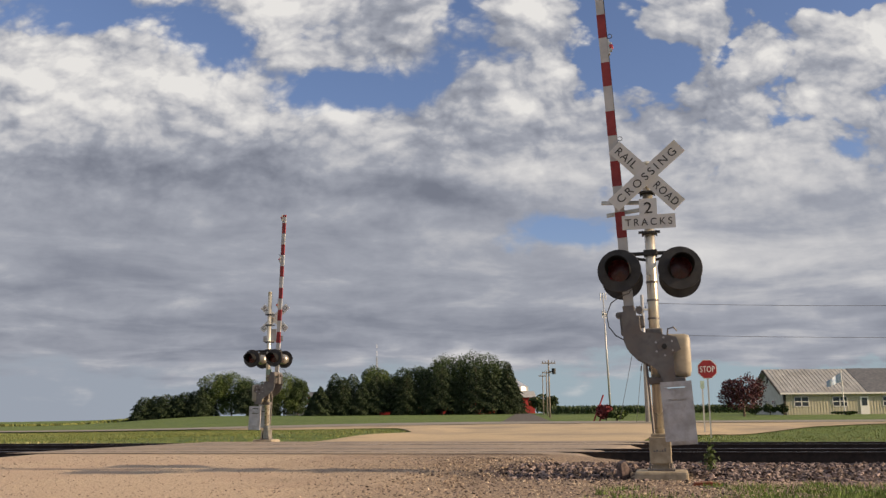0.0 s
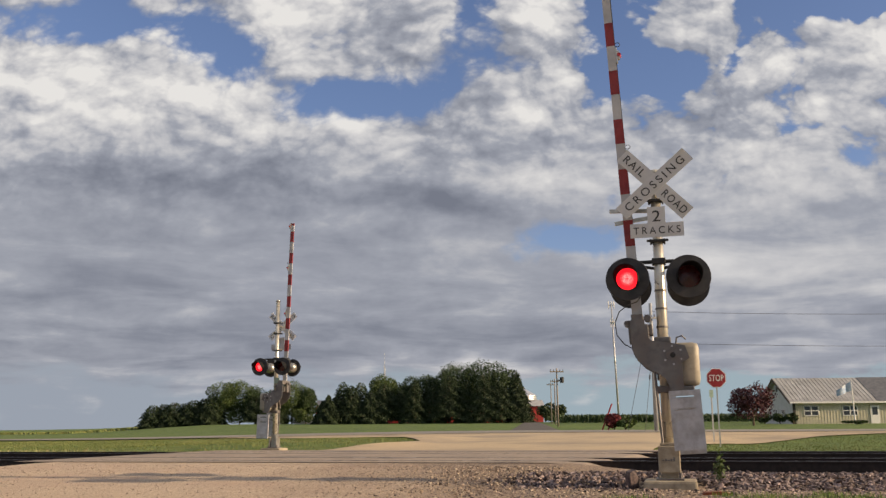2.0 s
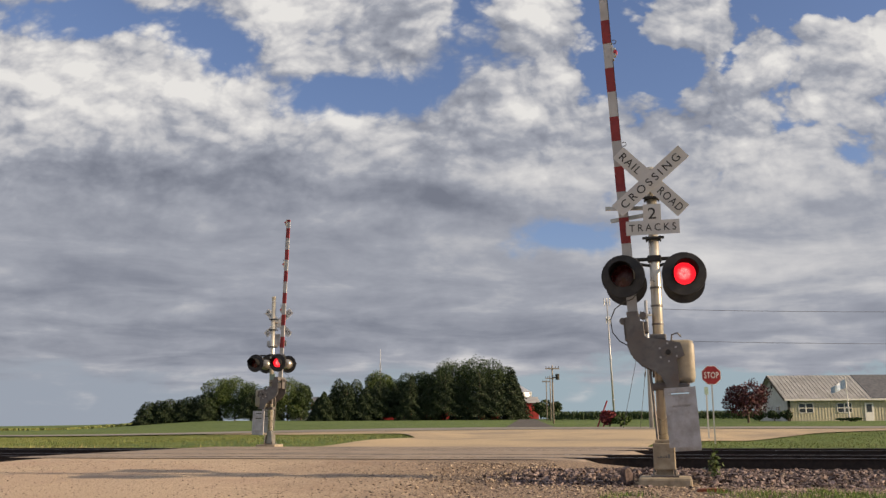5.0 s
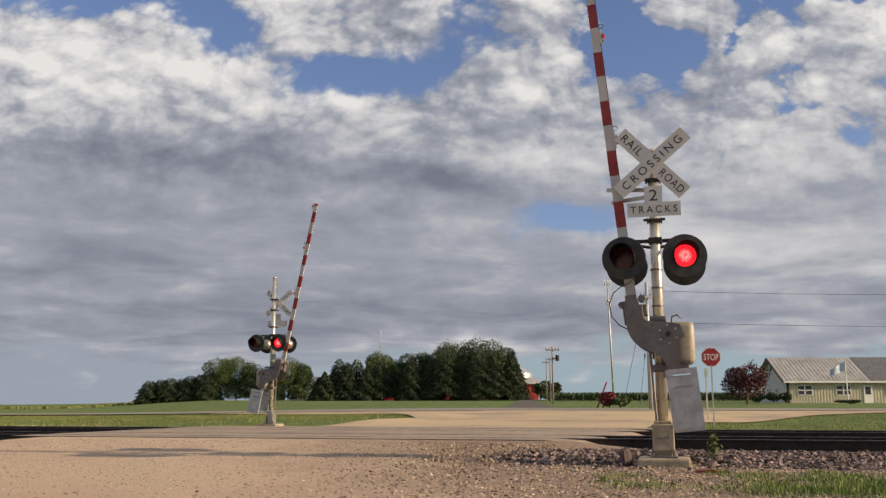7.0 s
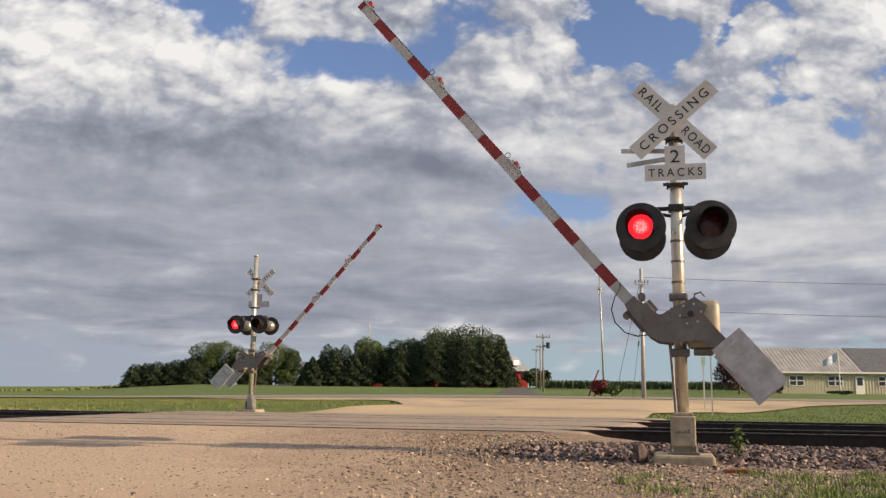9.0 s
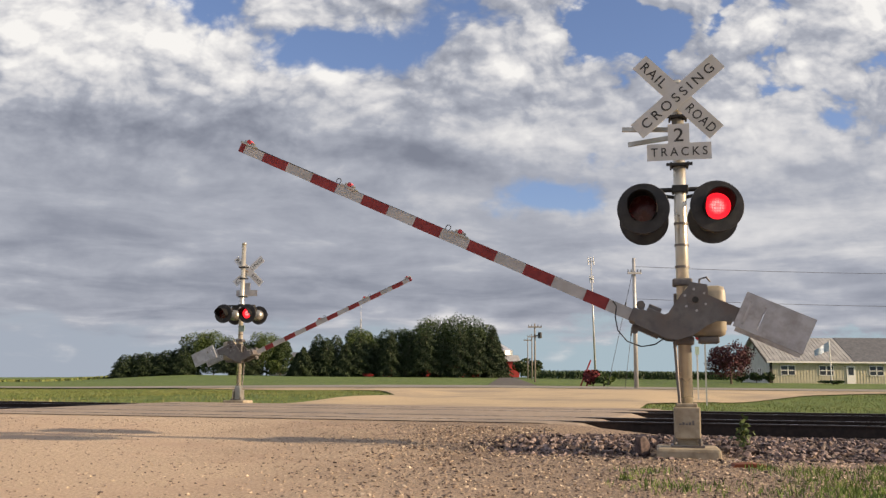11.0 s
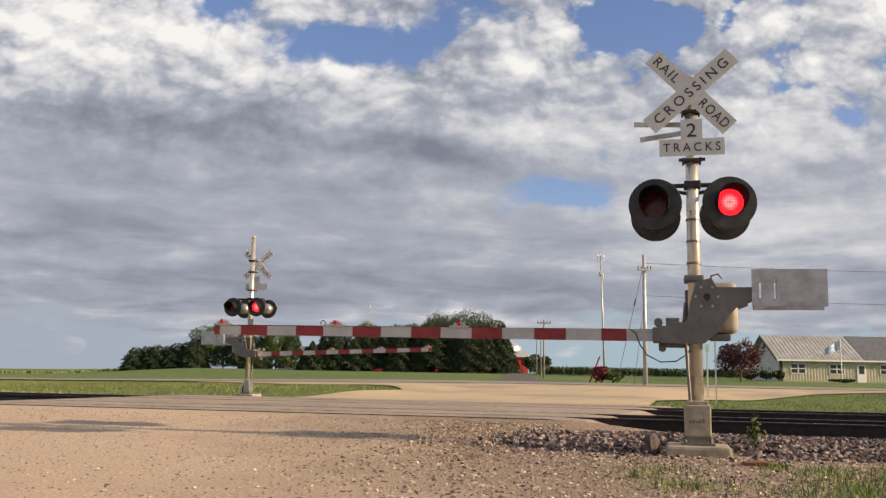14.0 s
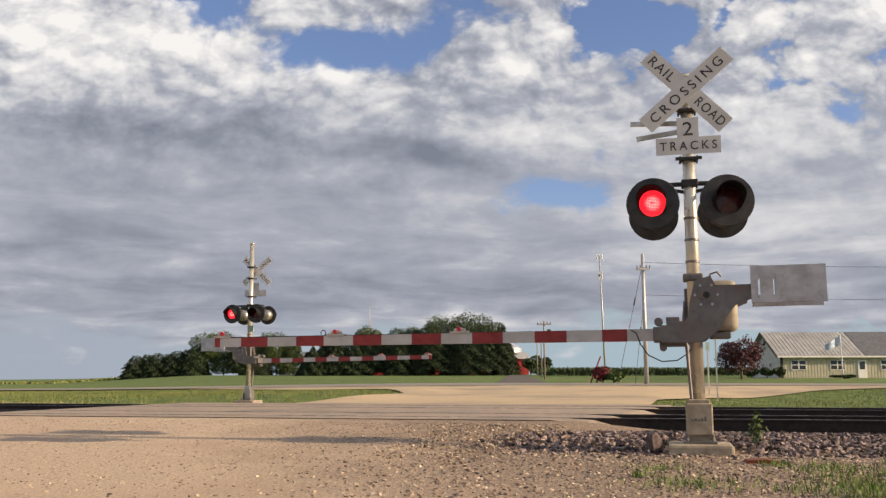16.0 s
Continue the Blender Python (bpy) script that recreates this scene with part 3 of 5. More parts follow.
def stone_shape(rng, size):
    p = rng.normal(0, 1, (9, 3))
    p /= np.linalg.norm(p, axis=1, keepdims=True)
    return p * rng.uniform(0.7, 1.1, (9, 1)) * size * np.array([1, 0.85, 0.65])


def hull(bm, pts):
    vs = [bm.verts.new(p) for p in pts]
    r = bmesh.ops.convex_hull(bm, input=vs)
    bmesh.ops.delete(bm, geom=[g for g in r["geom_interior"] if isinstance(g, bmesh.types.BMVert)], context="VERTS")


def stone_meshes(count, size, mat, seed):
    rng = np.random.default_rng(seed)
    out = []
    for _ in range(count):
        bm = B()
        hull(bm, stone_shape(rng, size))
        me = bpy.data.meshes.new("stone")
        bm.to_mesh(me)
        bm.free()
        me.materials.append(mat)
        out.append(me)
    return out


def scatter(name, places, sizes, mat, seed, label, category, parent=None):
    """Many rough stones as one mesh."""
    rng = np.random.default_rng(seed)
    forms = []
    for me in stone_meshes(14, 1.0, mat, seed):
        forms.append((np.array([v.co[:] for v in me.vertices]), [tuple(f.vertices) for f in me.polygons]))
        bpy.data.meshes.remove(me)
    verts, faces, base = [], [], 0
    for (x, y, z), s in zip(places, sizes):
        co, fs = forms[rng.integers(len(forms))]
        a = rng.uniform(0, 6.28)
        c, d = math.cos(a), math.sin(a)
        r = co * s
        verts.append(np.stack([x + r[:, 0] * c - r[:, 1] * d, y + r[:, 0] * d + r[:, 1] * c, z + r[:, 2]], 1))
        faces += [tuple(i + base for i in f) for f in fs]
        base += len(co)
    me = bpy.data.meshes.new(name)
    me.from_pydata(np.concatenate(verts).tolist(), [], faces)
    me.materials.append(mat)
    ob = new(name, me)
    if parent:
        ob.parent = parent
        ob["kind"] = "stuff"
        return ob
    return tagged(ob, label, category, kind="stuff")


def ballast_height(u, v):
    """The heaped stones between the yard and the nearer rail."""
    side = ease(u, -3.3, -1.9)
    return side * (0.085 * ease(v, -0.6, 0.9) - 0.06 * ease(v, 1.8, 2.8)) - 0.012


def build_stones():
    rng = np.random.default_rng(5)
    places, sizes = [], []
    for _ in range(28000):
        u = rng.uniform(-5.6, 11)
        v = rng.uniform(-3.4, 3.3)
        if abs(u) < 0.42 and abs(v) < 0.42:
            continue
        if rng.uniform() > ease(u, -3.5, -1.7) * (0.30 * ease(v, -3.6, -1.2) + 0.70 * ease(v, -1.0, 0.2)):
            continue
        places.append((*plan(u, v), ballast_height(u, v) + rng.uniform(-0.01, 0.02)))
        sizes.append(rng.uniform(0.018, 0.062) * (0.42 + 0.58 * ease(v, -1.4, 0.1)))
    for _ in range(3600):
        u, v = rng.uniform(-24, -9.5), rng.uniform(-1.0, 3.3)
        if rng.uniform() < ease(-u, 9.5, 13.5) * ease(v, -1.0, 2.0):
            places.append((*plan(u, v), rng.uniform(-0.015, 0.015)))
            sizes.append(rng.uniform(0.02, 0.06))
    scatter("ballast_stones", places, sizes, STONE, 8, "heap of purple-grey crushed ballast stones beside the rail", "stones")
    places, sizes = [], []
    for _ in range(56000):
        u, v = rng.uniform(-14, 7), rng.uniform(-7, 2.5)
        if rng.uniform() > 0.20 + 0.80 * ease(u + 0.4 * v, -6, -1.5):
            continue
        places.append((*plan(u, v), road_z(u, v) + 0.001))
        sizes.append(rng.uniform(0.005, 0.017) * (1.0 + 0.9 * ease(u, -6, -2) * rng.uniform(0.0, 1.3)))
    scatter("loose_pebbles", places, sizes, PEBBLE, 9, "loose tan and grey pebbles over the yard", "pebbles")


build_stones()


def build_single_stones():
    """The larger stones at the front of the heap, one by one."""
    rng = np.random.default_rng(21)
    forms = stone_meshes(10, 0.062, STONE_ONE, 31)
    bed = bpy.data.objects["ballast_bed"]
    for i in range(240):
        u, v = rng.uniform(-2.3, 5.5), rng.uniform(0.25, 2.0)
        if abs(u) < 0.5 and abs(v) < 0.5:
            continue
        ob = bpy.data.objects.new("stone", forms[i % 10])
        scene.collection.objects.link(ob)
        ob.parent = bed
        ob.matrix_basis = pose(*plan(u, v), ballast_height(u, v) + 0.025, rng.uniform(-30, 30), rng.uniform(-30, 30), rng.uniform(0, 360))
    bm = B()
    q = rng.uniform(-1, 1, (40, 3))
    q = np.sign(q) * np.abs(q) ** 0.5
    hull(bm, q * (1 - 0.12 * rng.uniform(0, 1, (40, 1))) * np.array([0.075, 0.075, 0.13]))
    rock = tagged(part("rock", bm, STONE_ONE), "dull grey upright rock beside the mast's footing", "rock")
    rock.matrix_basis = pose(*plan(-0.47, -0.12), 0.10, 4, -8, 20)
    bm = B()
    slab(bm, [(-0.15, -0.01), (0.14, -0.01), (0.16, 0.012), (0.04, 0.03), (-0.12, 0.02)], -0.09, 0.09)
    rag = tagged(part("rusty_scrap", bm, material("rust", (0.13, 0.035, 0.015), (0.21, 0.06, 0.028), 12, 0.9)), "flat piece of rusty scrap on the dirt", "scrap")
    rag.matrix_basis = pose(*plan(0.5, -1.1), 0.01, 0, 0, -10)


build_single_stones()


def build_grass():
    rng = np.random.default_rng(12)
    # verge between tracks and highway
    pts = []
    while len(pts) < 110000:
        u, v = rng.uniform(-45, 30), rng.uniform(13, 44)
        left = bend(v, ((15, -11.9), (25.5, -10.6), (31, -13), (38, -20), (46, -33))) - 0.15 + 1.1 * rng.uniform() ** 3
        right = bend(v, ((15, -0.8), (21, -0.6), (30, 2), (38, 7), (46, 18))) + 0.15 - 1.3 * rng.uniform() ** 3
        if left < u < right or (-13.6 < u < 0.2 and v < 16):
            continue
        x, y = plan(u, v)
        pts.append((x, y, ground_z(x, y) - 0.04))
    tagged(quads("verge_grass", pts, 0.013, 0.028, BLADE, 3, upright=True), "rough green grass verge beyond the tracks", "grass", kind="stuff")
    pts = []
    for _ in range(5000):
        u, v = rng.uniform(-60, -13.5), rng.normal(13.2, 0.9)
        if rng.uniform() < 0.5 + 0.5 * math.sin(u * 0.9):
            pts.append((*plan(u, v), -0.04))
    tagged(quads("dry_grass", pts, 0.02, 0.085, SEED, 5, upright=True), "pale dry grass along the far track", "grass", kind="stuff")
    pts = []
    for k in range(300):
        cu, cv = rng.uniform(-0.8, 5.6), rng.uniform(-3.6, -0.9)
        if rng.uniform() > ease(cu - 0.55 * cv, 1.9, 3.6) + 0.05:
            continue
        r = rng.uniform(0.05, 0.24)
        for _ in range(int(60 + 5200 * r * r * rng.uniform(0.5, 1.2))):
            pts.append((*plan(rng.normal(cu, r), rng.normal(cv, r)), -0.006))
    tagged(quads("yard_grass", pts, 0.005, 0.026, YARD_BLADE, 4, upright=True), "thin green grass tufts on the bare dirt", "grass", kind="stuff")
    weed = empty("weed", pose(*plan(0.62, 0.55), 0.05), "leafy green weed growing in the ballast", "weed")
    bm = B()
    tube(bm, (0, 0, -0.05), (0.01, 0, 0.3), 0.006, 0.003, 6)
    part("stem", bm, BLADE, weed)
    c = rng.normal(0, 1, (90, 3)) * np.array([0.04, 0.04, 0.085]) + np.array([0, 0, 0.17])
    quads("leaves", c, 0.022, 0.035, LEAF_LIGHT, 6, parent=weed)


build_grass()


# ---- crossing signals ----
def flasher(parent, m, label):
    """A round black flasher lamp facing -y, with its hood and its turning lens."""
    bm = B()
    n = 40
    rings = [(0.1425, 0.0), (0.274, 0.0), (0.280, 0.016), (0.1425, 0.016)]
    loops = [[bm.verts.new((r * math.cos(6.2832 * i / n), y, r * math.sin(6.2832 * i / n))) for i in range(n)] for r, y in rings]
    for a in range(4):
        p, q = loops[a], loops[(a + 1) % 4]
        for i in range(n):
            bm.faces.new((p[i], p[(i + 1) % n], q[(i + 1) % n], q[i]))
    lamp = part("flasher_lamp", bm, BLACK, parent, label)
    lamp.matrix_basis = m
    bm = B()
    prof = [(0.16, 0.012), (0.16, 0.14), (0.12, 0.20), (0.05, 0.225)]
    loops = [[bm.verts.new((r * math.cos(6.2832 * i / 24), y, r * math.sin(6.2832 * i / 24))) for i in range(24)] for r, y in prof]
    for p, q in zip(loops, loops[1:]):
        for i in range(24):
            bm.faces.new((p[i], p[(i + 1) % 24], q[(i + 1) % 24], q[i]))
    bm.faces.new(loops[-1])
    part("lamp_housing", bm, ALU, lamp, "rounded grey lamp back", smooth=True)
    bm = B()
    inner, outer = 0.146, 0.154
    front = []
    for i in range(33):
        a = radians(-60 + 300 * i / 32)
        length = 0.29 * (0.06 + 0.94 * ease(math.sin(a), -0.95, 0.35))
        front.append([bm.verts.new((r * math.cos(a), y, r * math.sin(a))) for r, y in ((outer, 0.0), (outer, -length), (inner, -length), (inner, 0.0))])
    for p, q in zip(front, front[1:]):
        for k in range(4):
            bm.faces.new((p[k], p[(k + 1) % 4], q[(k + 1) % 4], q[k]))
    bm.faces.new(front[0])
    bm.faces.new(front[-1][::-1])
    part("hood", bm, HOOD, lamp, "black half-round hood")
    bm, rims = B(), []
    for y, index in ((-0.010, 0), (0.010, 1)):
        centre = bm.verts.new((0, y * 2.2, 0))
        ring = [bm.verts.new((0.1410 * math.cos(6.2832 * i / 32), y * 0.5, 0.1410 * math.sin(6.2832 * i / 32))) for i in range(32)]
        for i in range(32):
            bm.faces.new((centre, ring[i], ring[(i + 1) % 32])).material_index = index
        rims.append(ring)
    for i in range(32):
        bm.faces.new((rims[0][i], rims[0][(i + 1) % 32], rims[1][(i + 1) % 32], rims[1][i])).material_index = 2
    lens = part("lens", bm, (LENS_OFF, LENS_ON, BLACK), lamp, "round red signal lens")
    return lamp, lens


def blade(parent, ang, y, texts, back_text):
    bm = B()
    box(bm, -0.59, 0.59, -0.004, 0.004, -0.104, 0.104)
    ob = part("crossbuck_blade", bm, SIGN_BACK if back_text else SIGN_WHITE, parent, "dull grey sign blade with black letters" if back_text else "white reflective sign blade with black letters")
    ob.matrix_basis = pose(-0.03 if back_text else 0, y, 3.98 if back_text else 3.935, 0, -ang, 0)
    for body, x, w, sp in texts:
        m = pose(x, 0.006, 0, 0, 0, 180) if back_text else pose(x, -0.006, 0)
        lettering("letters", body, w, 0.108, m, SIGN_BLACK, ob, sp)
    return ob


def crossing_signal(m, far):
    sig = empty("crossing_signal", m, "aluminium railroad crossing signal with crossbuck, red flashers and striped gate", "crossing signal", "crossing signals")
    bm = B()
    box(bm, -0.325, 0.325, -0.325, 0.325, -0.25, 0.10, 0.03)
    part("foundation", bm, CONCRETE, sig, "worn tan concrete footing")
    bm = B()
    box(bm, -0.17, 0.17, -0.17, 0.17, 0.10, 0.125, 0.004)
    for sx in (-0.13, 0.13):
        for sy in (-0.13, 0.13):
            tube(bm, (sx, sy, 0.12), (sx, sy, 0.20), 0.016, n=8)
            tube(bm, (sx, sy, 0.135), (sx, sy, 0.16), 0.028, n=6)
    part("base_plate", bm, STEEL, sig)
    bm = B()
    if far:
        box(bm, -0.085, 0.085, -0.085, 0.085, 0.125, 0.52, 0.02)
        for sx in (-0.115, 0.115):
            box(bm, sx - 0.015, sx + 0.015, -0.13, 0.13, 0.10, 0.40, 0.01)
    else:
        box(bm, -0.135, 0.135, -0.15, 0.12, 0.19, 0.52, 0.015)
        box(bm, -0.10, 0.10, -0.10, 0.10, 0.125, 0.20)
        box(bm, -0.11, 0.11, -0.12, 0.10, 0.52, 0.56, 0.012)
    casting = part("base_casting", bm, ALU if far else CONCRETE, sig, "grey cast base with side fins" if far else "square cast base painted dull tan")
    for i in range(0 if far else 5):
        bm = B()
        box(bm, -0.085 + i * 0.033, -0.062 + i * 0.033, -0.155, -0.149, 0.335, 0.352 + 0.012 * (i % 2) + (0.03 if i == 4 else 0))
        part("cast_mark", bm, STEEL, casting)
    bm = B()
    top = 4.76 if far else 4.10
    tube(bm, (0, 0, 0.5), (0, 0, top), 0.072, 0.066, 24)
    tube(bm, (0, 0, top), (0, 0, top + 0.05), 0.074, 0.060, 24)
    part("mast", bm, MAST, sig, "shiny aluminium pole", smooth=True)
    for z in (2.26, 2.50, 2.02):
        bm = B()
        tube(bm, (0, 0, z), (0, 0, z + 0.025), 0.078, n=24)
        part("mast_band", bm, STEEL, sig)
    for z in (3.15, 3.70, 4.04):
        bm = B()
        tube(bm, (0, 0, z), (0, 0, z + 0.04), 0.082, n=20)
        box(bm, -0.14, 0.14, -0.11, -0.07, z + 0.006, z + 0.034)
        box(bm, -0.10, -0.08, -0.12, 0.10, z, z + 0.04)
        box(bm, 0.08, 0.10, -0.12, 0.10, z, z + 0.04)
        part("sign_clamp", bm, DARK, sig)
    if not far:
        blade(sig, -46.5, -0.118, (("RAIL", -0.36, 0.34, 1.2), ("ROAD", 0.36, 0.39, 1.2)), False)
        blade(sig, 40.5, -0.130, (("CROSSING", 0.0, 1.00, 1.45),), False)
    else:
        blade(sig, 43.0, -0.318, (("RAIL", 0.37, 0.34, 1.15), ("ROAD", -0.36, 0.38, 1.15)), True)
        blade(sig, -41.0, -0.330, (("CROSSING", 0.0, 1.08, 1.25),), True)
    bm = B()
    y = -0.30 if far else -0.118
    box(bm, -0.345, 0.345, y - 0.006, y, 3.21, 3.40)
    box(bm, -0.115, 0.115, y - 0.006, y, 3.40, 3.62)
    count = part("track_count_sign", bm, SIGN_WHITE if not far else PLATE, sig, "white plate with the number of tracks")
    if far:
        for z in (3.2, 3.95):
            bm = B()
            box(bm, -0.03, 0.03, -0.32, -0.06, z, z + 0.05)
            part("sign_bracket", bm, STEEL, sig)
    if not far:
        lettering("letters", "TRACKS", 0.605, 0.097, pose(0, -0.126, 3.305), SIGN_BLACK, count, 1.45)
        lettering("letters", "2", 0.105, 0.150, pose(0, -0.126, 3.495), SIGN_BLACK, count)
        for dz, du, tilt in ((3.615, -0.62, 3), (3.535, -0.56, -7)):
            bm = B()
            box(bm, du, -0.06, -0.02, 0.02, -0.024, 0.024)
            p = part("sign_edge_bar", bm, ALU, sig, "narrow aluminium bar across the mast")
            p.matrix_basis = pose(0, 0.10, dz, 0, tilt, 0)
    bm = B()
    tube(bm, (-0.42, 0, 2.90), (0.42, 0, 2.90), 0.026, n=12)
    crossarm = part("crossarm", bm, DARK, sig, "dark crossarm that carries the lamps")
    bm = B()
    box(bm, -0.088, 0.088, -0.088, 0.088, 2.86, 2.94, 0.012)
    part("clamp", bm, DARK, crossarm)
    for sx in (-1, 1):
        for p, q, r in (((sx * 0.42, 0, 2.90), (sx * 0.38, -0.22, 2.72), 0.024), ((sx * 0.42, 0, 2.90), (sx * 0.38, 0.28, 2.70), 0.024), ((sx * 0.30, 0, 2.86), (0, 0, 2.80), 0.02)):
            bm = B()
            tube(bm, p, q, r, n=10)
            part("strut", bm, DARK, crossarm)
    lenses = []
    for name, x, back, dx_, dz_ in (("a", -0.40, False, 0, 0), ("b", 0.365, False, 0, 0), ("a", -0.40, True, 0, 0), ("b", 0.365, True, 0, 0)):
        mm = pose(x + dx_, 0.46 if back else -0.38, 2.63 + dz_, 0, 0, 180 if back else (-3 if x < 0 else 5))
        lamp, lens = flasher(sig, mm, "black round flasher facing the other way" if back else "black round flasher with a red lens")
        lenses.append((lens, x, back))
    # gate mechanism
    bm = B()
    box(bm, 0.075, 0.44, -0.12, 0.26, 1.27, 1.82, 0.075)
    part("gate_mechanism", bm, HOUSING, sig, "beige rounded gate mechanism housing", smooth=True)
    bm = B()
    box(bm, -0.10, 0.12, 0.06, 0.14, 1.35, 1.75, 0.01)
    box(bm, -0.11, 0.10, -0.11, 0.11, 1.18, 1.27, 0.02)
    box(bm, -0.11, 0.10, -0.11, 0.11, 1.82, 1.90, 0.02)
    tube(bm, (0.08, -0.26, 1.65), (0.08, 0.36, 1.65), 0.05, n=16)
    box(bm, 0.15, 0.36, -0.10, 0.20, 1.20, 1.27, 0.015)
    part("mechanism_bracket", bm, STEEL, sig, "steel brackets and shaft on the mast")
    bm = B()
    cable(bm, [(0.16, -0.13, 1.80), (0.17, -0.15, 1.88), (0.24, -0.15, 1.90), (0.28, -0.10, 1.86)], 0.011)
    part("conduit", bm, STEEL, sig, "short bent conduit on the mechanism")
    bm = B()
    cable(bm, [(-0.07, -0.09, 0.54), (-0.085, -0.10, 0.8), (-0.10, -0.10, 1.1), (-0.12, -0.09, 1.4), (-0.1, -0.06, 1.6)], 0.018, 8)
    part("conduit", bm, STEEL, sig, "grey cable conduit along the mast")
    if far:
        bm = B()
        box(bm, -0.16, 0.02, 0.08, 0.10, 2.12, 2.30)
        part("notice", bm, GREEN_PAINT, sig, "small pale blue notice plate")

    # the gate arm turns about the mechanism's shaft
    reach = 5.22 if far else 5.29
    bm = B()
    verts = []
    for s, hh, d in ((0.0, 0.066, 0.022), (reach, 0.053, 0.016)):
        verts.append([bm.verts.new((-0.48 - s, y, -0.40 + z)) for y, z in ((-d, -hh), (d, -hh), (d, hh), (-d, hh))])
    bm.faces.new(verts[0])
    bm.faces.new(verts[1][::-1])
    for i in range(4):
        j = (i + 1) % 4
        bm.faces.new((verts[0][i], verts[0][j], verts[1][j], verts[1][i]))
    arm = part("gate_arm", bm, ARM_WHITE, sig, "long tapered white gate arm with red stripes")
    arm.matrix_basis = pose(0.115, 0.0, 1.65)
    for s0, s1 in [(0.36, 0.63)] + [(1.02 + 0.717 * k, 1.375 + 0.715 * k) for k in range(6)] + [(reach - 0.06, reach + 0.01)]:
        bm = B()
        ends = []
        for s in (s0, s1):
            k = s / 5.36
            hh, d = 0.066 - 0.013 * k + 0.002, 0.022 - 0.006 * k + 0.003
            ends.append([bm.verts.new((-0.48 - s, y, -0.40 + z)) for y, z in ((-d, -hh), (d, -hh), (d, hh), (-d, hh))])
        bm.faces.new(ends[0])
        bm.faces.new(ends[1][::-1])
        for i in range(4):
            j = (i + 1) % 4
            bm.faces.new((ends[0][i], ends[0][j], ends[1][j], ends[1][i]))
        part("red_stripe", bm, ARM_RED, arm, "red reflective stripe")
    outline = [(-0.484, -0.31), (-0.27, -0.31), (-0.20, -0.24), (-0.17, -0.06), (-0.11, 0.16), (0.05, 0.20), (0.10, 0.10), (0.46, 0.10), (0.46, -0.05), (0.29, -0.12), (0.22, -0.20),
               (0.12, -0.36), (0.0, -0.465), (-0.11, -0.50), (-0.484, -0.49)]
    for y, lab in ((-0.24, "front"), (0.34, "rear")):
        bm = B()
        slab(bm, outline, y - 0.012, y + 0.012)
        br = part("side_bracket", bm, STEEL, arm, "curved grey steel side plate of the gate arm")
        for k in range(6):
            bm = B()
            a = k * 1.047
            q = (0.115 * math.cos(a), 0.115 * math.sin(a))
            tube(bm, (q[0], y - 0.024, q[1]), (q[0], y + 0.024, q[1]), 0.014, n=6)
            part("bracket_bolt", bm, PLATE, arm)
        bm = B()
        tube(bm, (0, y - 0.035, 0), (0, y + 0.03, 0), 0.034, n=12)
        part("shaft_end", bm, DARK, arm)
    for y, over, dz_ in ((-0.275, 0.0, 0.0), (0.37, 0.065, 0.010)):
        bm = B()
        z0, z1 = -0.10 + dz_, 0.285 + dz_
        for x0, x1 in ((0.45, 0.517), (0.543, 0.667), (0.693, 1.185)):
            box(bm, x0 + over, x1 + over, y - 0.02, y + 0.02, z0, z1)
        for x0, x1 in ((0.517, 0.543), (0.667, 0.693)):
            box(bm, x0 + over, x1 + over, y - 0.02, y + 0.02, z0, -0.05 + dz_)
            box(bm, x0 + over, x1 + over, y - 0.02, y + 0.02, 0.20 + dz_, z1)
        bmesh.ops.remove_doubles(bm, verts=bm.verts, dist=0.0005)
        part("counterweight", bm, PLATE, arm, "flat zinc-grey counterweight plates with two slots")
        for q in (0.53, 0.68):
            bm = B()
            tube(bm, (q + over, y - 0.026, -0.03), (q + over, y + 0.026, -0.03), 0.016, n=8)
            part("slot_bolt", bm, PLATE, arm)
    bm = B()
    box(bm, -0.56, -0.44, -0.23, 0.33, -0.475, -0.325, 0.01)
    box(bm, -0.42, -0.22, -0.25, 0.33, -0.33, -0.27, 0.01)
    tube(bm, (-0.50, -0.20, -0.27), (-0.50, -0.05, -0.27), 0.045, n=12)
    tube(bm, (-0.46, -0.10, -0.54), (-0.46, 0.05, -0.54), 0.04, n=12)
    box(bm, -0.50, -0.20, -0.10, 0.10, -0.53, -0.485, 0.01)
    box(bm, -0.42, -0.28, -0.18, 0.02, -0.29, -0.22, 0.01)
    part("arm_clamp", bm, STEEL, arm, "bolted clamp that holds the arm")
    for s in (2.24, 3.74, reach - 0.09):
        bm = B()
        box(bm, -0.48 - s - 0.11, -0.48 - s + 0.11, -0.035, 0.035, -0.345, -0.318, 0.006)
        box(bm, -0.48 - s - 0.065, -0.48 - s + 0.065, -0.03, 0.03, -0.318, -0.288, 0.008)
        part("arm_lamp_base", bm, ALU, arm, "pale lamp bracket on the arm")
        bm = B()
        tube(bm, (-0.48 - s, -0.045, -0.296), (-0.48 - s, 0.045, -0.296), 0.026, n=14)
        part("arm_lamp", bm, ARM_LAMP, arm, "small red lamp on the gate arm")
        if s < 4:
            bm = B()
            ring = [(-0.48 - s - 0.16 + 0.030 * math.cos(a * 0.5), 0.0, -0.305 + 0.032 * math.sin(a * 0.5)) for a in range(-2, 9)]
            cable(bm, ring, 0.005)
            part("cable_loop", bm, DARK, arm)
    bm = B()
    box(bm, -0.34 - reach, -0.80, -0.016, 0.016, -0.345, -0.335)
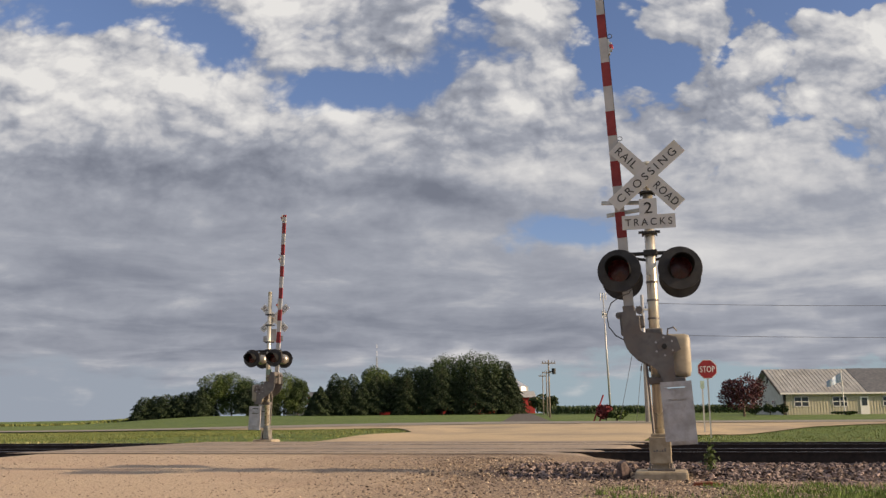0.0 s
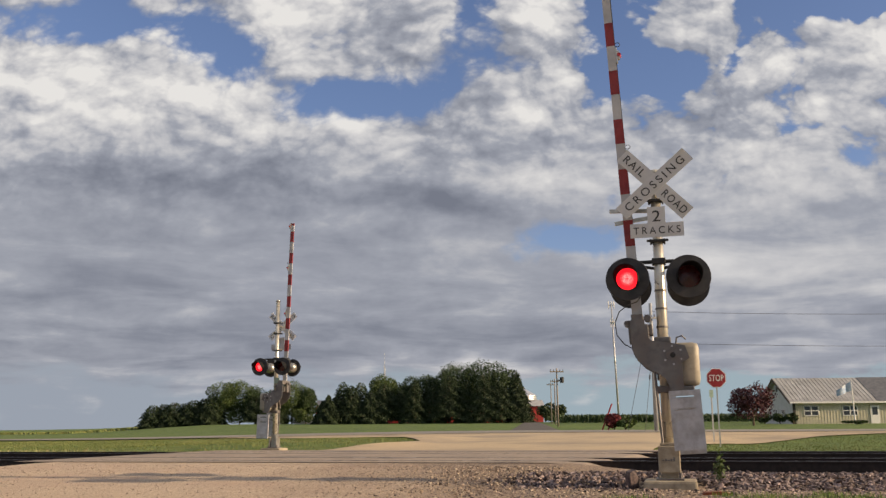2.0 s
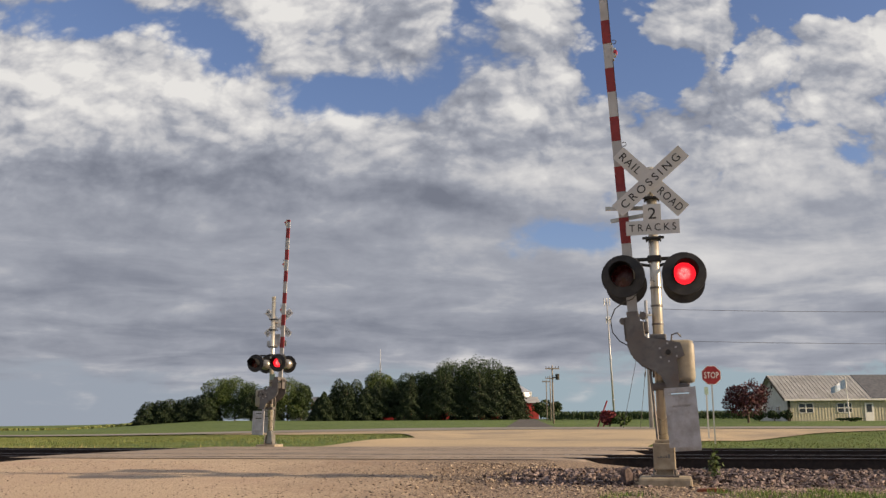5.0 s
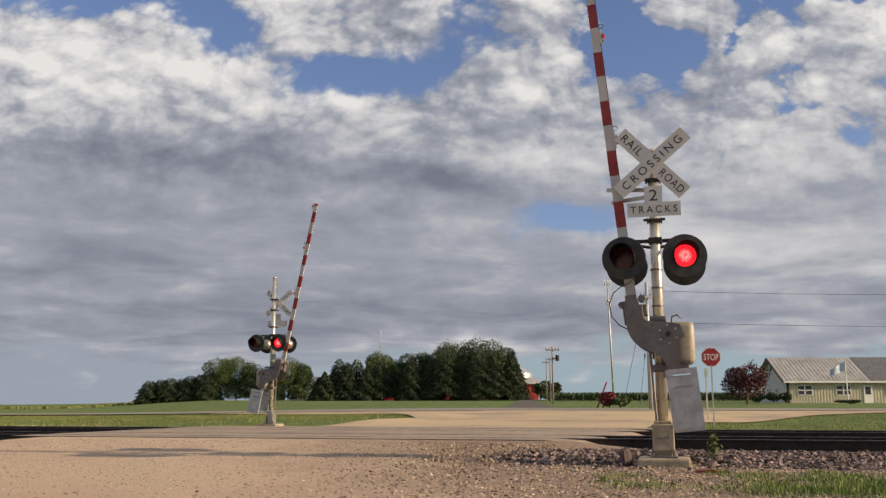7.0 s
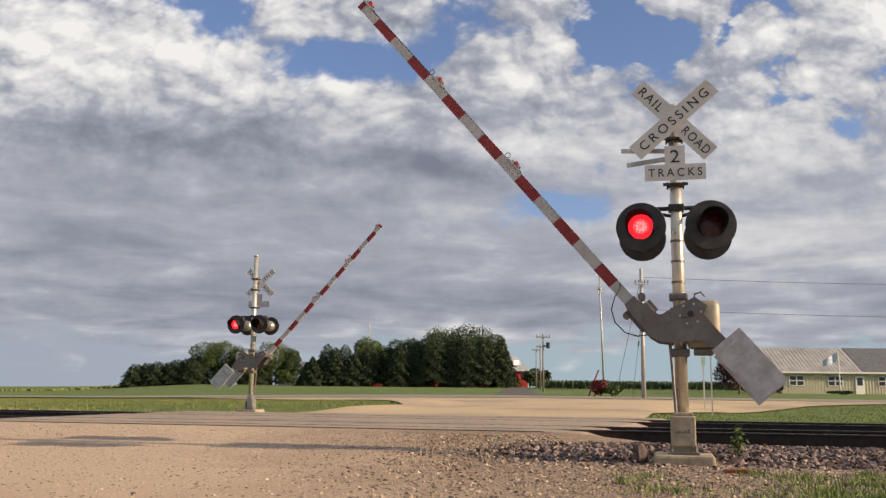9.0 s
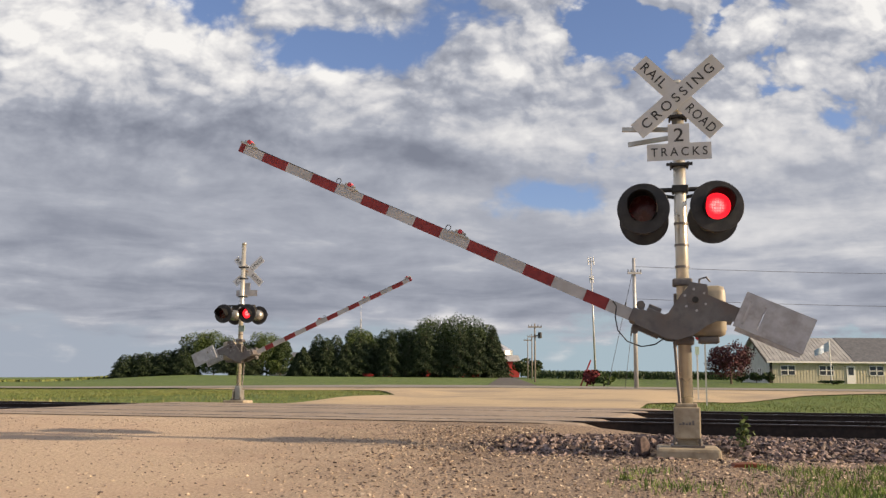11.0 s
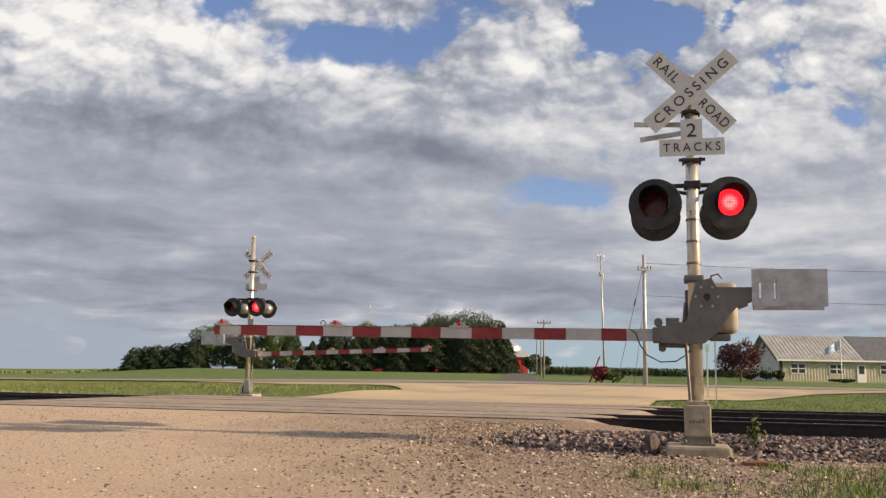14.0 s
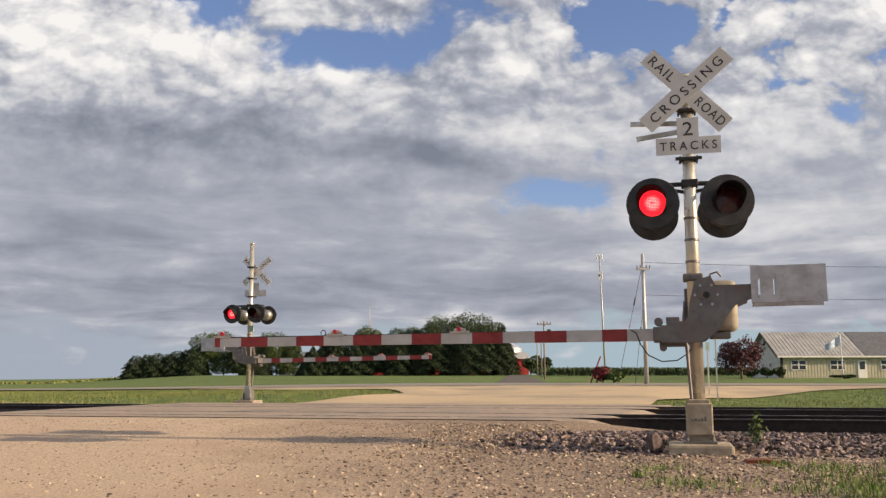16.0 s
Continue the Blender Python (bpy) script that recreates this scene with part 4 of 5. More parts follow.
    cable(bm, [(-0.80, -0.02, -0.34), (-0.74, -0.08, -0.38), (-0.70, -0.12, -0.50), (-0.62, -0.14, -0.62), (-0.48, -0.12, -0.69), (-0.32, -0.10, -0.68), (-0.20, -0.06, -0.60), (-0.14, 0.0, -0.50)], 0.007, 8)
    part("arm_cable", bm, DARK, arm, "black cable along the arm")
    return sig, arm, lenses


near_signal = crossing_signal(pose(MX, MY, 0.0, 0, 0, TURN), False)
far_signal = crossing_signal(pose(-5.64, 29.2, 0.06, 0, 0, TURN + 180), True)


# ---- signs and poles beyond the tracks ----
def stop_sign(x, y):
    z0 = ground_z(x, y)
    root = empty("stop_sign", pose(x, y, z0, 0, 0, -6), "red octagonal stop sign on a thin steel post", "stop sign")
    bm = B()
    box(bm, -0.025, 0.025, -0.02, 0.02, -0.05, 2.63 - z0 + 0.3)
    part("post", bm, POLE_STEEL, root, "thin grey steel post")
    zc = 2.63 - z0
    for name, r, y0, mat in (("border", 0.41, -0.030, TRIM), ("face", 0.385, -0.036, STOP_RED)):
        bm = B()
        slab(bm, [(r * math.cos(radians(22.5 + 45 * i)), zc + r * math.sin(radians(22.5 + 45 * i))) for i in range(8)], y0, -0.021)
        part(name, bm, mat, root, "white border" if name == "border" else "red octagon face")
    lettering("letters", "STOP", 0.58, 0.25, pose(0, -0.040, zc), TRIM, root, 1.05)


stop_sign(10.68, 37.0)


def green_post(x, y, top):
    z0 = ground_z(x, y)
    root = empty("marker_post", pose(x, y, z0), "faded green street marker on a steel post", "sign post")
    bm = B()
    box(bm, -0.03, 0.03, -0.02, 0.02, -0.05, top - z0)
    part("post", bm, POLE_STEEL, root)
    bm = B()
    box(bm, -0.09, 0.09, -0.03, -0.021, top - z0 - 0.30, top - z0 + 0.05)
    part("plate", bm, GREEN_PAINT, root, "pale green plate")


green_post(11.85, 42.0, 2.3)


def utility_pole(x, y, top, arms, r=0.14, lamp=False, lean=0.0, mat=WOOD_POLE):
    z0 = ground_z(x, y)
    h = top - z0
    root = empty("utility_pole", pose(x, y, z0, 0, lean, 0), "weathered utility pole with crossarm and insulators", "utility pole", "utility poles")
    bm = B()
    tube(bm, (0, 0, -0.3), (0, 0, h), r, r * 0.7, 12)
    part("pole", bm, mat, root, smooth=True)
    for dz_, w in arms:
        bm = B()
        box(bm, -w, w, -r - 0.06, -r * 0.6, h - dz_ - 0.06, h - dz_ + 0.06, 0.01)
        part("crossarm", bm, mat, root)
        for q in (-w * 0.9, -w * 0.45, w * 0.45, w * 0.9):
            bm = B()
            tube(bm, (q, -r, h - dz_ + 0.05), (q, -r, h - dz_ + 0.25), 0.04, 0.025, 8)
            part("insulator", bm, DARK, root)
    if lamp:
        bm = B()
        tube(bm, (0.5, -0.2, h - 1.5), (0.5, -0.2, h - 0.9), 0.2, n=12)
        box(bm, 0, 0.5, -0.24, -0.16, h - 1.3, h - 1.2)
        part("transformer", bm, DARK, root, "dark round transformer")
    return root


utility_pole(10.9, 95.0, 6.65, ((0.35, 0.72),), 0.10, lamp=True)
utility_pole(13.45, 120.0, 6.85, ((0.35, 0.6),), 0.09)
utility_pole(15.1, 140.0, 7.3, ((0.35, 0.6),), 0.09)
utility_pole(12.2, 215.0, 8.0, ((0.3, 1.2), (1.6, 1.0)), 0.14)
utility_pole(13.25, 60.0, 8.75, ((1.0, 0.45),), 0.15, mat=POLE_STEEL)


def radio_mast(x, y, top, r):
    z0 = ground_z(x, y)
    h = top - z0
    root = empty("radio_mast", pose(x, y, z0, 0, -1.4, 0), "slim grey steel mast with small antennas", "radio mast")
    bm = B()
    tube(bm, (0, 0, -0.3), (0, 0, h), r, r * 0.55, 10)
    for k in range(1, 6):
        tube(bm, (0, 0, h * k / 6), (0, 0, h * k / 6 + 0.15), r * 1.25, n=10)
    part("pole", bm, POLE_STEEL, root, smooth=True)
    for z, w in ((h - 0.3, 0.36), (h - 2.7, 0.22)):
        bm = B()
        tube(bm, (-w, 0, z), (w, 0, z), 0.05, n=8)
        for q in (-w, 0, w):
            tube(bm, (q, 0, z - 0.45), (q, 0, z + 0.55), 0.06, n=8)
        part("antenna", bm, POLE_STEEL, root)


radio_mast(21.7, 120.0, 16.8, 0.14)


def thin_antenna(x, y, top):
    z0 = ground_z(x, y)
    root = empty("antenna_tower", pose(x, y, z0), "thin lattice antenna tower behind the trees", "antenna")
    bm = B()
    h = top - z0
    for a in (0, 2.09, 4.19):
        tube(bm, (0.22 * math.cos(a), 0.22 * math.sin(a), 0), (0.1 * math.cos(a), 0.1 * math.sin(a), h - 3), 0.05, n=6)
    for k in range(20):
        z = (h - 3) * k / 20
        tube(bm, (0.2, 0, z), (-0.1, 0.17, z + 0.7), 0.03, n=4)
        tube(bm, (-0.1, 0.17, z), (-0.1, -0.17, z + 0.7), 0.03, n=4)
    tube(bm, (0, 0, h - 3), (0, 0, h), 0.05, 0.03, 6)
    part("lattice", bm, POLE_STEEL, root)


thin_antenna(-14.5, 196.0, 16.6)
thin_antenna(66.0, 130.0, 10.6)


def build_wires():
    for a, b, d in (((13.25, 60, 8.2), (75, 62, 9.9), 0.9), ((13.25, 60, 6.1), (75, 64, 6.9), 0.6)):
        bm = B()
        cable(bm, sag(a, b, d, 14), 0.013, 5)
        tagged(part("power_line", bm, WIRE), "thin overhead wire from the pole", "wire")
    for a, b in (((13.2, 60, 8.0), (11.4, 60, 0.4)), ((13.2, 60, 5.4), (12.3, 59, 0.4))):
        bm = B()
        cable(bm, [a, b], 0.016, 5)
        p, q = Vector(a), Vector(b)
        tube(bm, p.lerp(q, 0.28), p.lerp(q, 0.34), 0.05, n=8)
        tagged(part("guy_wire", bm, WIRE), "slanting guy wire with an insulator", "wire")


build_wires()


# ---- trees, bushes, corn ----
def crown_points(rng, lobes, n):
    pts = []
    total_r = sum(l[3] ** 2 for l in lobes)
    for cx, cy, cz, r, sq in lobes:
        k = int(n * r * r / total_r)
        d = rng.normal(0, 1, (k, 3))
        d /= np.linalg.norm(d, axis=1, keepdims=True)
        rad = r * rng.uniform(0.45, 1.0, (k, 1)) ** 0.5
        lump = 1 + 0.16 * np.sin(d[:, :1] * 7 + cx) * np.cos(d[:, 2:] * 6 + cz)
        pts.append(d * rad * lump * np.array([1, 1, sq]) + np.array([cx, cy, cz]))
    return np.concatenate(pts)


def broadleaf(x, y, h, w, seed, mat, label, trunk=0.16, n=19000, leaf=0.11, bare=0.22):
    rng = np.random.default_rng(seed)
    z0 = ground_z(x, y)
    root = empty("tree", pose(x, y, z0, 0, 0, rng.uniform(0, 360)), label, "tree", "trees of the farm")
    bm = B()
    tube(bm, (0, 0, -0.3), (0, 0, h * 0.45), trunk, trunk * 0.6, 9)
    lobes = [(0, 0, h * 0.64, w * 0.34, 0.36 * h / (w * 0.34) * 0.95)]
    for k in range(14):
        a, q = k * 0.785 + rng.uniform(-0.3, 0.3), rng.uniform(0.22, 0.34) * w
        z = h * (bare + 0.08 + (0.70 - bare) * ((k * 5) % 14) / 13)
        r = w * rng.uniform(0.16, 0.24)
        lobes.append((q * math.cos(a), q * math.sin(a), z, r, rng.uniform(0.8, 1.15)))
        tube(bm, (0, 0, h * rng.uniform(0.2, 0.4)), (q * math.cos(a), q * math.sin(a), z), trunk * 0.4, trunk * 0.12, 6)
    part("trunk", bm, BARK, root, "brown trunk and limbs")
    p = crown_points(rng, lobes, n)
    p[:, 2] *= h / max(p[:, 2].max(), 0.1)
    p = p[p[:, 2] > h * bare * 0.4]
    quads("crown", p, leaf * 0.75, leaf, mat, seed + 1, parent=root)
    return root


def conifer(x, y, h, w, seed, label, blunt=0.82):
    rng = np.random.default_rng(seed)
    z0 = ground_z(x, y)
    root = empty("tree", pose(x, y, z0), label, "tree", "trees of the farm")
    bm = B()
    tube(bm, (0, 0, -0.3), (0, 0, h * 0.96), 0.17, 0.02, 8)
    n = 13500
    base = 0.05 if seed % 3 else 0.17
    k = 1 - np.sqrt(rng.uniform(0.0004, 1, n))
    tier = 0.72 + 0.28 * (1 - (k * h / 0.75) % 1.0)
    a = rng.uniform(0, 6.283, n)
    arms = 0.80 + 0.2 * np.sin(a * 5 + np.floor(k * h / 0.75) * 2.1 + seed)
    r = w * 0.5 * (1 - k) ** blunt * tier * arms * rng.uniform(0.55, 1.05, n) ** 0.5
    z = h * (base + (1 - base) * k) - 0.18 * r
    for q in range(0, n, 160):
        tube(bm, (0, 0, z[q] + 0.1), (r[q] * math.cos(a[q]), r[q] * math.sin(a[q]), z[q]), 0.03, 0.01, 5)
    part("trunk", bm, BARK, root, "dark trunk and boughs")
    quads("crown", np.stack([r * np.cos(a), r * np.sin(a), z], 1), 0.062, 0.15, NEEDLE, seed + 1, parent=root)
    return root


C1, D1, D2 = "dark green spruce in the farm windbreak", "dense dark green broadleaf tree in the farm grove", "lighter green broadleaf tree in the farm grove"
for i, (x, y, h, w) in enumerate(((-21.6, 160, 5.6, 4.4), (-19.4, 163, 6.9, 5.0), (-20.6, 166, 6.0, 5.0), (-17.8, 162, 6.3, 5.0), (-14.4, 162, 6.4, 5.2), (-12.0, 163, 6.6, 5.4), (-23.0, 163, 4.6, 4.0), (-16.4, 164, 6.8, 5.2), (-9.2, 164, 6.6, 4.8), (-6.6, 161, 7.0, 5.0), (-3.4, 162, 7.2, 5.4), (-0.4, 161, 7.8, 5.6),
                                  (2.6, 161, 8.2, 5.6), (5.6, 160, 8.0, 5.6), (8.2, 160, 8.0, 5.4), (11.2, 161, 8.6, 4.6), (12.4, 166, 7.8, 4.6))):
    conifer(x, y, h * (1.10 if i % 2 else 0.92), w * (1.5 if i % 3 else 1.25), 100 + 7 * i, C1, 0.55 if i % 2 else 0.75)
for i, (x, y, h, w, m, lab) in enumerate(((-13.0, 169, 9.2, 6.5, LEAF_LIGHT, D2), (-5.2, 170, 9.0, 8.0, LEAF, D1), (1.2, 166, 11.2, 9.5, LEAF, D1), (5.0, 166, 11.6, 10.5, LEAF, D1), (8.6, 167, 10.4, 8.0, LEAF, D1),
                                          (-1.8, 172, 9.6, 8.0, LEAF, D1), (-10.0, 172, 7.6, 7.0, LEAF, D1))):
    broadleaf(x, y, h, w, 300 + 11 * i, m, lab)
for i, (x, y, h, w) in enumerate(((-62.0, 190, 4.2, 4.6), (-60.0, 191, 4.9, 4.2), (-57.6, 190, 4.4, 4.8), (-55.6, 191, 4.8, 4.2), (-53.6, 190, 4.6, 4.8), (-51.6, 191, 5.6, 5.0), (-49.6, 189, 5.2, 4.8), (-40.2, 188, 5.6, 4.6), (-37.0, 188, 6.2, 5.0))):
    conifer(x, y, h * (1.0 if i % 2 else 1.15), w * 1.75, 700 + 5 * i, "ragged dark evergreen in the row at the field's far edge", 0.42)
for i, (x, y, h, w, m) in enumerate(((-48.0, 191, 9.0, 8.0, LEAF_LIGHT),
                                     (-44.5, 192, 9.4, 8.5, LEAF_LIGHT), (-41.0, 191, 7.6, 7.0, LEAF), (-37.5, 192, 6.6, 7.0, LEAF), (-33.2, 190, 9.0, 8.5, LEAF_LIGHT), (-30.4, 190, 7.6, 6.0, LEAF))):
    broadleaf(x, y, h, w, 500 + 13 * i, m, "rounded green tree in the row at the field's far edge", bare=0.05, n=15000, leaf=0.11)
broadleaf(30.0, 92.0, 4.3, 4.9, 800, MAROON, "small maroon-leaved ornamental tree on the lawn", trunk=0.13, n=5200, leaf=0.10, bare=0.28)


def bush(x, y, h, w, seed, mat, label, n=900, leaf=0.12):
    rng = np.random.default_rng(seed)
    root = empty("bush", pose(x, y, ground_z(x, y)), label, "bush")
    bm = B()
    for k in range(5):
        tube(bm, (0, 0, -0.1), (rng.normal(0, w * 0.2), rng.normal(0, w * 0.2), h * 0.7), 0.03, 0.01, 6)
    part("stems", bm, BARK, root)
    lobes = [(rng.uniform(-0.3, 0.3) * w, rng.uniform(-0.2, 0.2) * w, h * rng.uniform(0.3, 0.62), w * rng.uniform(0.2, 0.3), 0.9 * h / w) for _ in range(6)]
    p = crown_points(rng, lobes, n)
    p[:, 2] = np.clip(p[:, 2], 0.03, None)
    quads("leaves", p, leaf * 0.8, leaf, mat, seed + 1, parent=root)


bush(12.3, 70.0, 1.55, 1.5, 900, RED_BUSH, "wine-red shrub beside the gravel")
bush(13.0, 69.5, 1.0, 1.5, 910, LEAF_LIGHT, "low green shrub beside the red one")
bush(18.2, 180.0, 4.0, 4.4, 920, LEAF, "dark green shrub beside the red barn", 1500, 0.22)
bush(20.2, 181.0, 4.4, 4.0, 930, LEAF, "dark green shrub beside the red barn", 1500, 0.22)
for i, (x, y) in enumerate(((35.2, 104), (36.6, 103.2), (38.0, 103.0))):
    bush(x, y, 1.5, 1.7, 940 + 5 * i, LEAF, "dark foundation shrub at the house", 700)
bush(41.6, 95.0, 0.5, 2.6, 960, LEAF, "low dark planting round the flagpole", 600, 0.10)


def red_stakes():
    for a, b in (((11.35, 70, 0.42), (12.15, 70, 2.4)), ((11.75, 69.8, 0.42), (12.2, 69.8, 1.5))):
        bm = B()
        tube(bm, a, b, 0.06, n=8)
        tagged(part("red_stake", bm, STOP_RED), "leaning red painted stake beside the shrub", "stake")


red_stakes()


def build_corn():
    rng = np.random.default_rng(44)
    n = 34000
    y = 141 + 26 * rng.uniform(0, 1, n) ** 1.6
    x = rng.uniform(16.5, 130, n)
    z = np.array([ground_z(a, b) for a, b in zip(x, y)])
    z += rng.uniform(0.0, 1.0, n) ** 0.7 * 0.80
    tagged(quads("corn_field", np.stack([x, y, z], 1), 0.10, 0.26, CORN, 45, upright=True), "dark green rows of standing corn", "corn field", kind="stuff")
    m = 9000
    y = rng.uniform(185, 260, m)
    x = rng.uniform(-260, -64, m)
    z = np.array([ground_z(a, b) for a, b in zip(x, y)])
    tagged(quads("field_weeds", np.stack([x, y, z], 1), 0.3, 0.22, BLADE, 46, upright=True), "rough weeds along the distant field", "weeds", kind="stuff")


build_corn()


# ---- buildings ----
def window(parent, x, z, w, h, y, facing=0):
    bm = B()
    root_m = pose(x, y, z, 0, 0, facing)
    for a in ((-w / 2, w / 2, -h / 2, -h / 2 + 0.08), (-w / 2, w / 2, h / 2 - 0.08, h / 2), (-w / 2, -w / 2 + 0.08, -h / 2, h / 2), (w / 2 - 0.08, w / 2, -h / 2, h / 2), (-0.06, 0.06, -h / 2, h / 2), (-w / 2, w / 2, -0.04, 0.04)):
        box(bm, a[0], a[1], -0.07, 0.02, a[2], a[3])
    f = part("window", bm, TRIM, parent, "white framed window")
    f.matrix_basis = root_m
    bm = B()
    box(bm, -w / 2 + 0.04, w / 2 - 0.04, -0.035, 0.0, -h / 2 + 0.04, h / 2 - 0.04)
    part("pane", bm, GLASS, f)


def build_house():
    x0, x1, y0, y1, zb, ze, zr = 38.8, 78.0, 105.0, 114.4, 0.55, 3.40, 6.02
    ym = (y0 + y1) / 2
    root = empty("house", pose(0, 0, 0), "long single-storey cream-sided house with a ribbed metal roof", "house")
    bm = B()
    slab_pts = [(y0, zb), (y1, zb), (y1, ze), (ym, zr - 0.1), (y0, ze)]
    f = [bm.verts.new((x0, y, z)) for y, z in slab_pts]
    g = [bm.verts.new((x0 + 0.2, y, z)) for y, z in slab_pts]
    bm.faces.new(f)
    bm.faces.new(g[::-1])
    for i in range(5):
        j = (i + 1) % 5
        bm.faces.new((f[i], g[i], g[j], f[j]))
    part("gable_wall", bm, GABLE, root, "pale grey gable wall")
    bm = B()
    box(bm, x0 + 0.2, x1, y0, y0 + 0.2, zb, ze)
    box(bm, x0 + 0.2, x1, y1 - 0.2, y1, zb, ze)
    box(bm, x1 - 0.2, x1, y0 + 0.2, y1 - 0.2, zb, ze)
    part("wall", bm, SIDING, root, "cream vertical metal siding")
    bm = B()
    for i in range(int((x1 - x0) / 0.34)):
        x = x0 + 0.15 + i * 0.34
        box(bm, x, x + 0.06, y0 - 0.035, y0 + 0.002, zb, ze - 0.05)
    part("siding_ribs", bm, SIDING, root)
    for name, xa, xb, mat, lift in (("roof", x0 - 0.5, x1, ROOF, 0.0), ("dark_roof", 48.3, x1 + 0.1, SHINGLE, 0.05)):
        bm = B()
        for s in (-1, 1):
            ye = ym + s * ((y1 - y0) / 2 + 0.55)
            slope = (zr - ze) / ((y1 - y0) / 2)
            zz = zr - slope * ((y1 - y0) / 2 + 0.55)
            p = [(ym, zr + lift), (ye, zz + lift), (ye, zz + lift + 0.14), (ym, zr + lift + 0.14)]
            a = [bm.verts.new((xa, y, z)) for y, z in p]
            b = [bm.verts.new((xb, y, z)) for y, z in p]
            bm.faces.new(a)
            bm.faces.new(b[::-1])
            for i in range(4):
                j = (i + 1) % 4
                bm.faces.new((a[i], b[i], b[j], a[j]))
        part(name, bm, mat, root, "grey ribbed metal roof" if name == "roof" else "dark grey roof section")
    bm = B()
    slope = (zr - ze) / ((y1 - y0) / 2)
    ye = ym - ((y1 - y0) / 2 + 0.55)
    zz = zr - slope * ((y1 - y0) / 2 + 0.55)
    for i in range(22):
        x = x0 - 0.45 + i * 0.45
        if x > 48.2:
            break
        v = [bm.verts.new(q) for q in ((x, ye, zz + 0.14), (x + 0.07, ye, zz + 0.14), (x + 0.07, ym, zr + 0.14), (x, ym, zr + 0.14), (x, ye, zz + 0.19), (x + 0.07, ye, zz + 0.19), (x + 0.07, ym, zr + 0.19), (x, ym, zr + 0.19))]
        for q in ((4, 5, 6, 7), (0, 1, 5, 4), (1, 2, 6, 5), (0, 4, 7, 3)):
            bm.faces.new([v[k] for k in q])
    part("roof_ribs", bm, ROOF, root)
    bm = B()
    box(bm, x0 - 0.5, x1, ye - 0.06, ye, zz - 0.02, zz + 0.16)
    part("gutter", bm, TRIM, root)
    bm = B()
    box(bm, x0 - 0.02, x0 + 0.28, y0 - 0.06, y0 - 0.002, zb, ze)
    part("corner_trim", bm, DARK, root, "dark downpipe at the corner")
    for x in (40.85, 45.25, 51.0, 56.0, 61.0):
        window(root, x, 2.24, 1.72, 1.16, y0 - 0.02)
    bm = B()
    box(bm, 47.55, 48.55, y0 - 0.09, y0 - 0.01, zb + 0.1, 2.80)
    door = part("door", bm, TRIM, root, "white entrance door with a dark pane")
    bm = B()
    box(bm, 47.75, 48.35, y0 - 0.105, y0 - 0.085, 1.75, 2.62)
    part("pane", bm, GLASS, door)
    for y in (108.0, 110.4, 112.6):
        window(root, x0 - 0.02, 1.95, 1.0, 1.1, y, -90)
    bm = B()
    box(bm, x0 - 0.04, x0 + 0.02, ym - 0.25, ym + 0.25, 4.6, 5.1)
    part("gable_vent", bm, DARK, root)
    for q in ((ym - 0.0, zr, y0 - 0.55, zz), (ym, zr, y1 + 0.55, zz)):
        bm = B()
        a = [bm.verts.new(p) for p in ((x0 - 0.52, q[0], q[1] - 0.12), (x0 - 0.52, q[0], q[1] + 0.14), (x0 - 0.52, q[2], q[3] + 0.14), (x0 - 0.52, q[2], q[3] - 0.12))]
        b = [bm.verts.new((v.co.x - 0.04, v.co.y, v.co.z)) for v in a]
        bm.faces.new(a)
        bm.faces.new(b[::-1])
        for i in range(4):
            bm.faces.new((a[i], b[i], b[(i + 1) % 4], a[(i + 1) % 4]))
        # bark brown here puts the shadow on the bargeboards into their colour
        part("bargeboard", bm, BARK, root, "gable trim, its shade put in as dark brown")


build_house()


def flagpole(x, y, top):
    z0 = ground_z(x, y)
    root = empty("flagpole", pose(x, y, z0), "white flagpole with a drooping blue and white flag", "flagpole")
    bm = B()
    tube(bm, (0, 0, 0), (-0.1, 0, top - z0), 0.07, 0.045, 10)
    part("pole", bm, TRIM, root)
    bm = B()
    cols = []
    for i in range(9):
        k = i / 8
        cols.append([bm.verts.new((-0.15 - 1.5 * k, 0.12 * math.sin(7 * k), top - z0 - 0.2 - 0.9 * k - j * (0.95 - 0.35 * k))) for j in (0, 0.33, 0.66, 1)])
    for p, q in zip(cols, cols[1:]):
        for j in range(3):
            bm.faces.new((p[j], q[j], q[j + 1], p[j + 1]))
    part("flag", bm, FLAG, root, "drooping blue and white flag")


flagpole(41.4, 95.0, 5.25)


def shed(name, x0, x1, y0, y1, h, rise, wall, roof, label):
    z0 = ground_z((x0 + x1) / 2, y0) - 0.2
    root = empty(name, pose(0, 0, 0), label, "barn")
    bm = B()
    box(bm, x0, x1, y0, y1, z0, z0 + h)
    part("wall", bm, wall, root)
    bm = B()
    for i in range(int((x1 - x0) / 0.8)):
        box(bm, x0 + 0.3 + i * 0.8, x0 + 0.36 + i * 0.8, y0 - 0.04, y0, z0, z0 + h)
    part("wall_battens", bm, wall, root)
    ym = (y0 + y1) / 2
    bm = B()
    a = [bm.verts.new((x0 - 0.3, y, z)) for y, z in ((y0 - 0.4, z0 + h), (ym, z0 + h + rise), (y1 + 0.4, z0 + h))]
    b = [bm.verts.new((x1 + 0.3, v.co.y, v.co.z)) for v in a]
    bm.faces.new(a)
    bm.faces.new(b[::-1])
    for i in range(3):
        bm.faces.new((a[i], b[i], b[(i + 1) % 3], a[(i + 1) % 3]))
    part("roof", bm, roof, root)


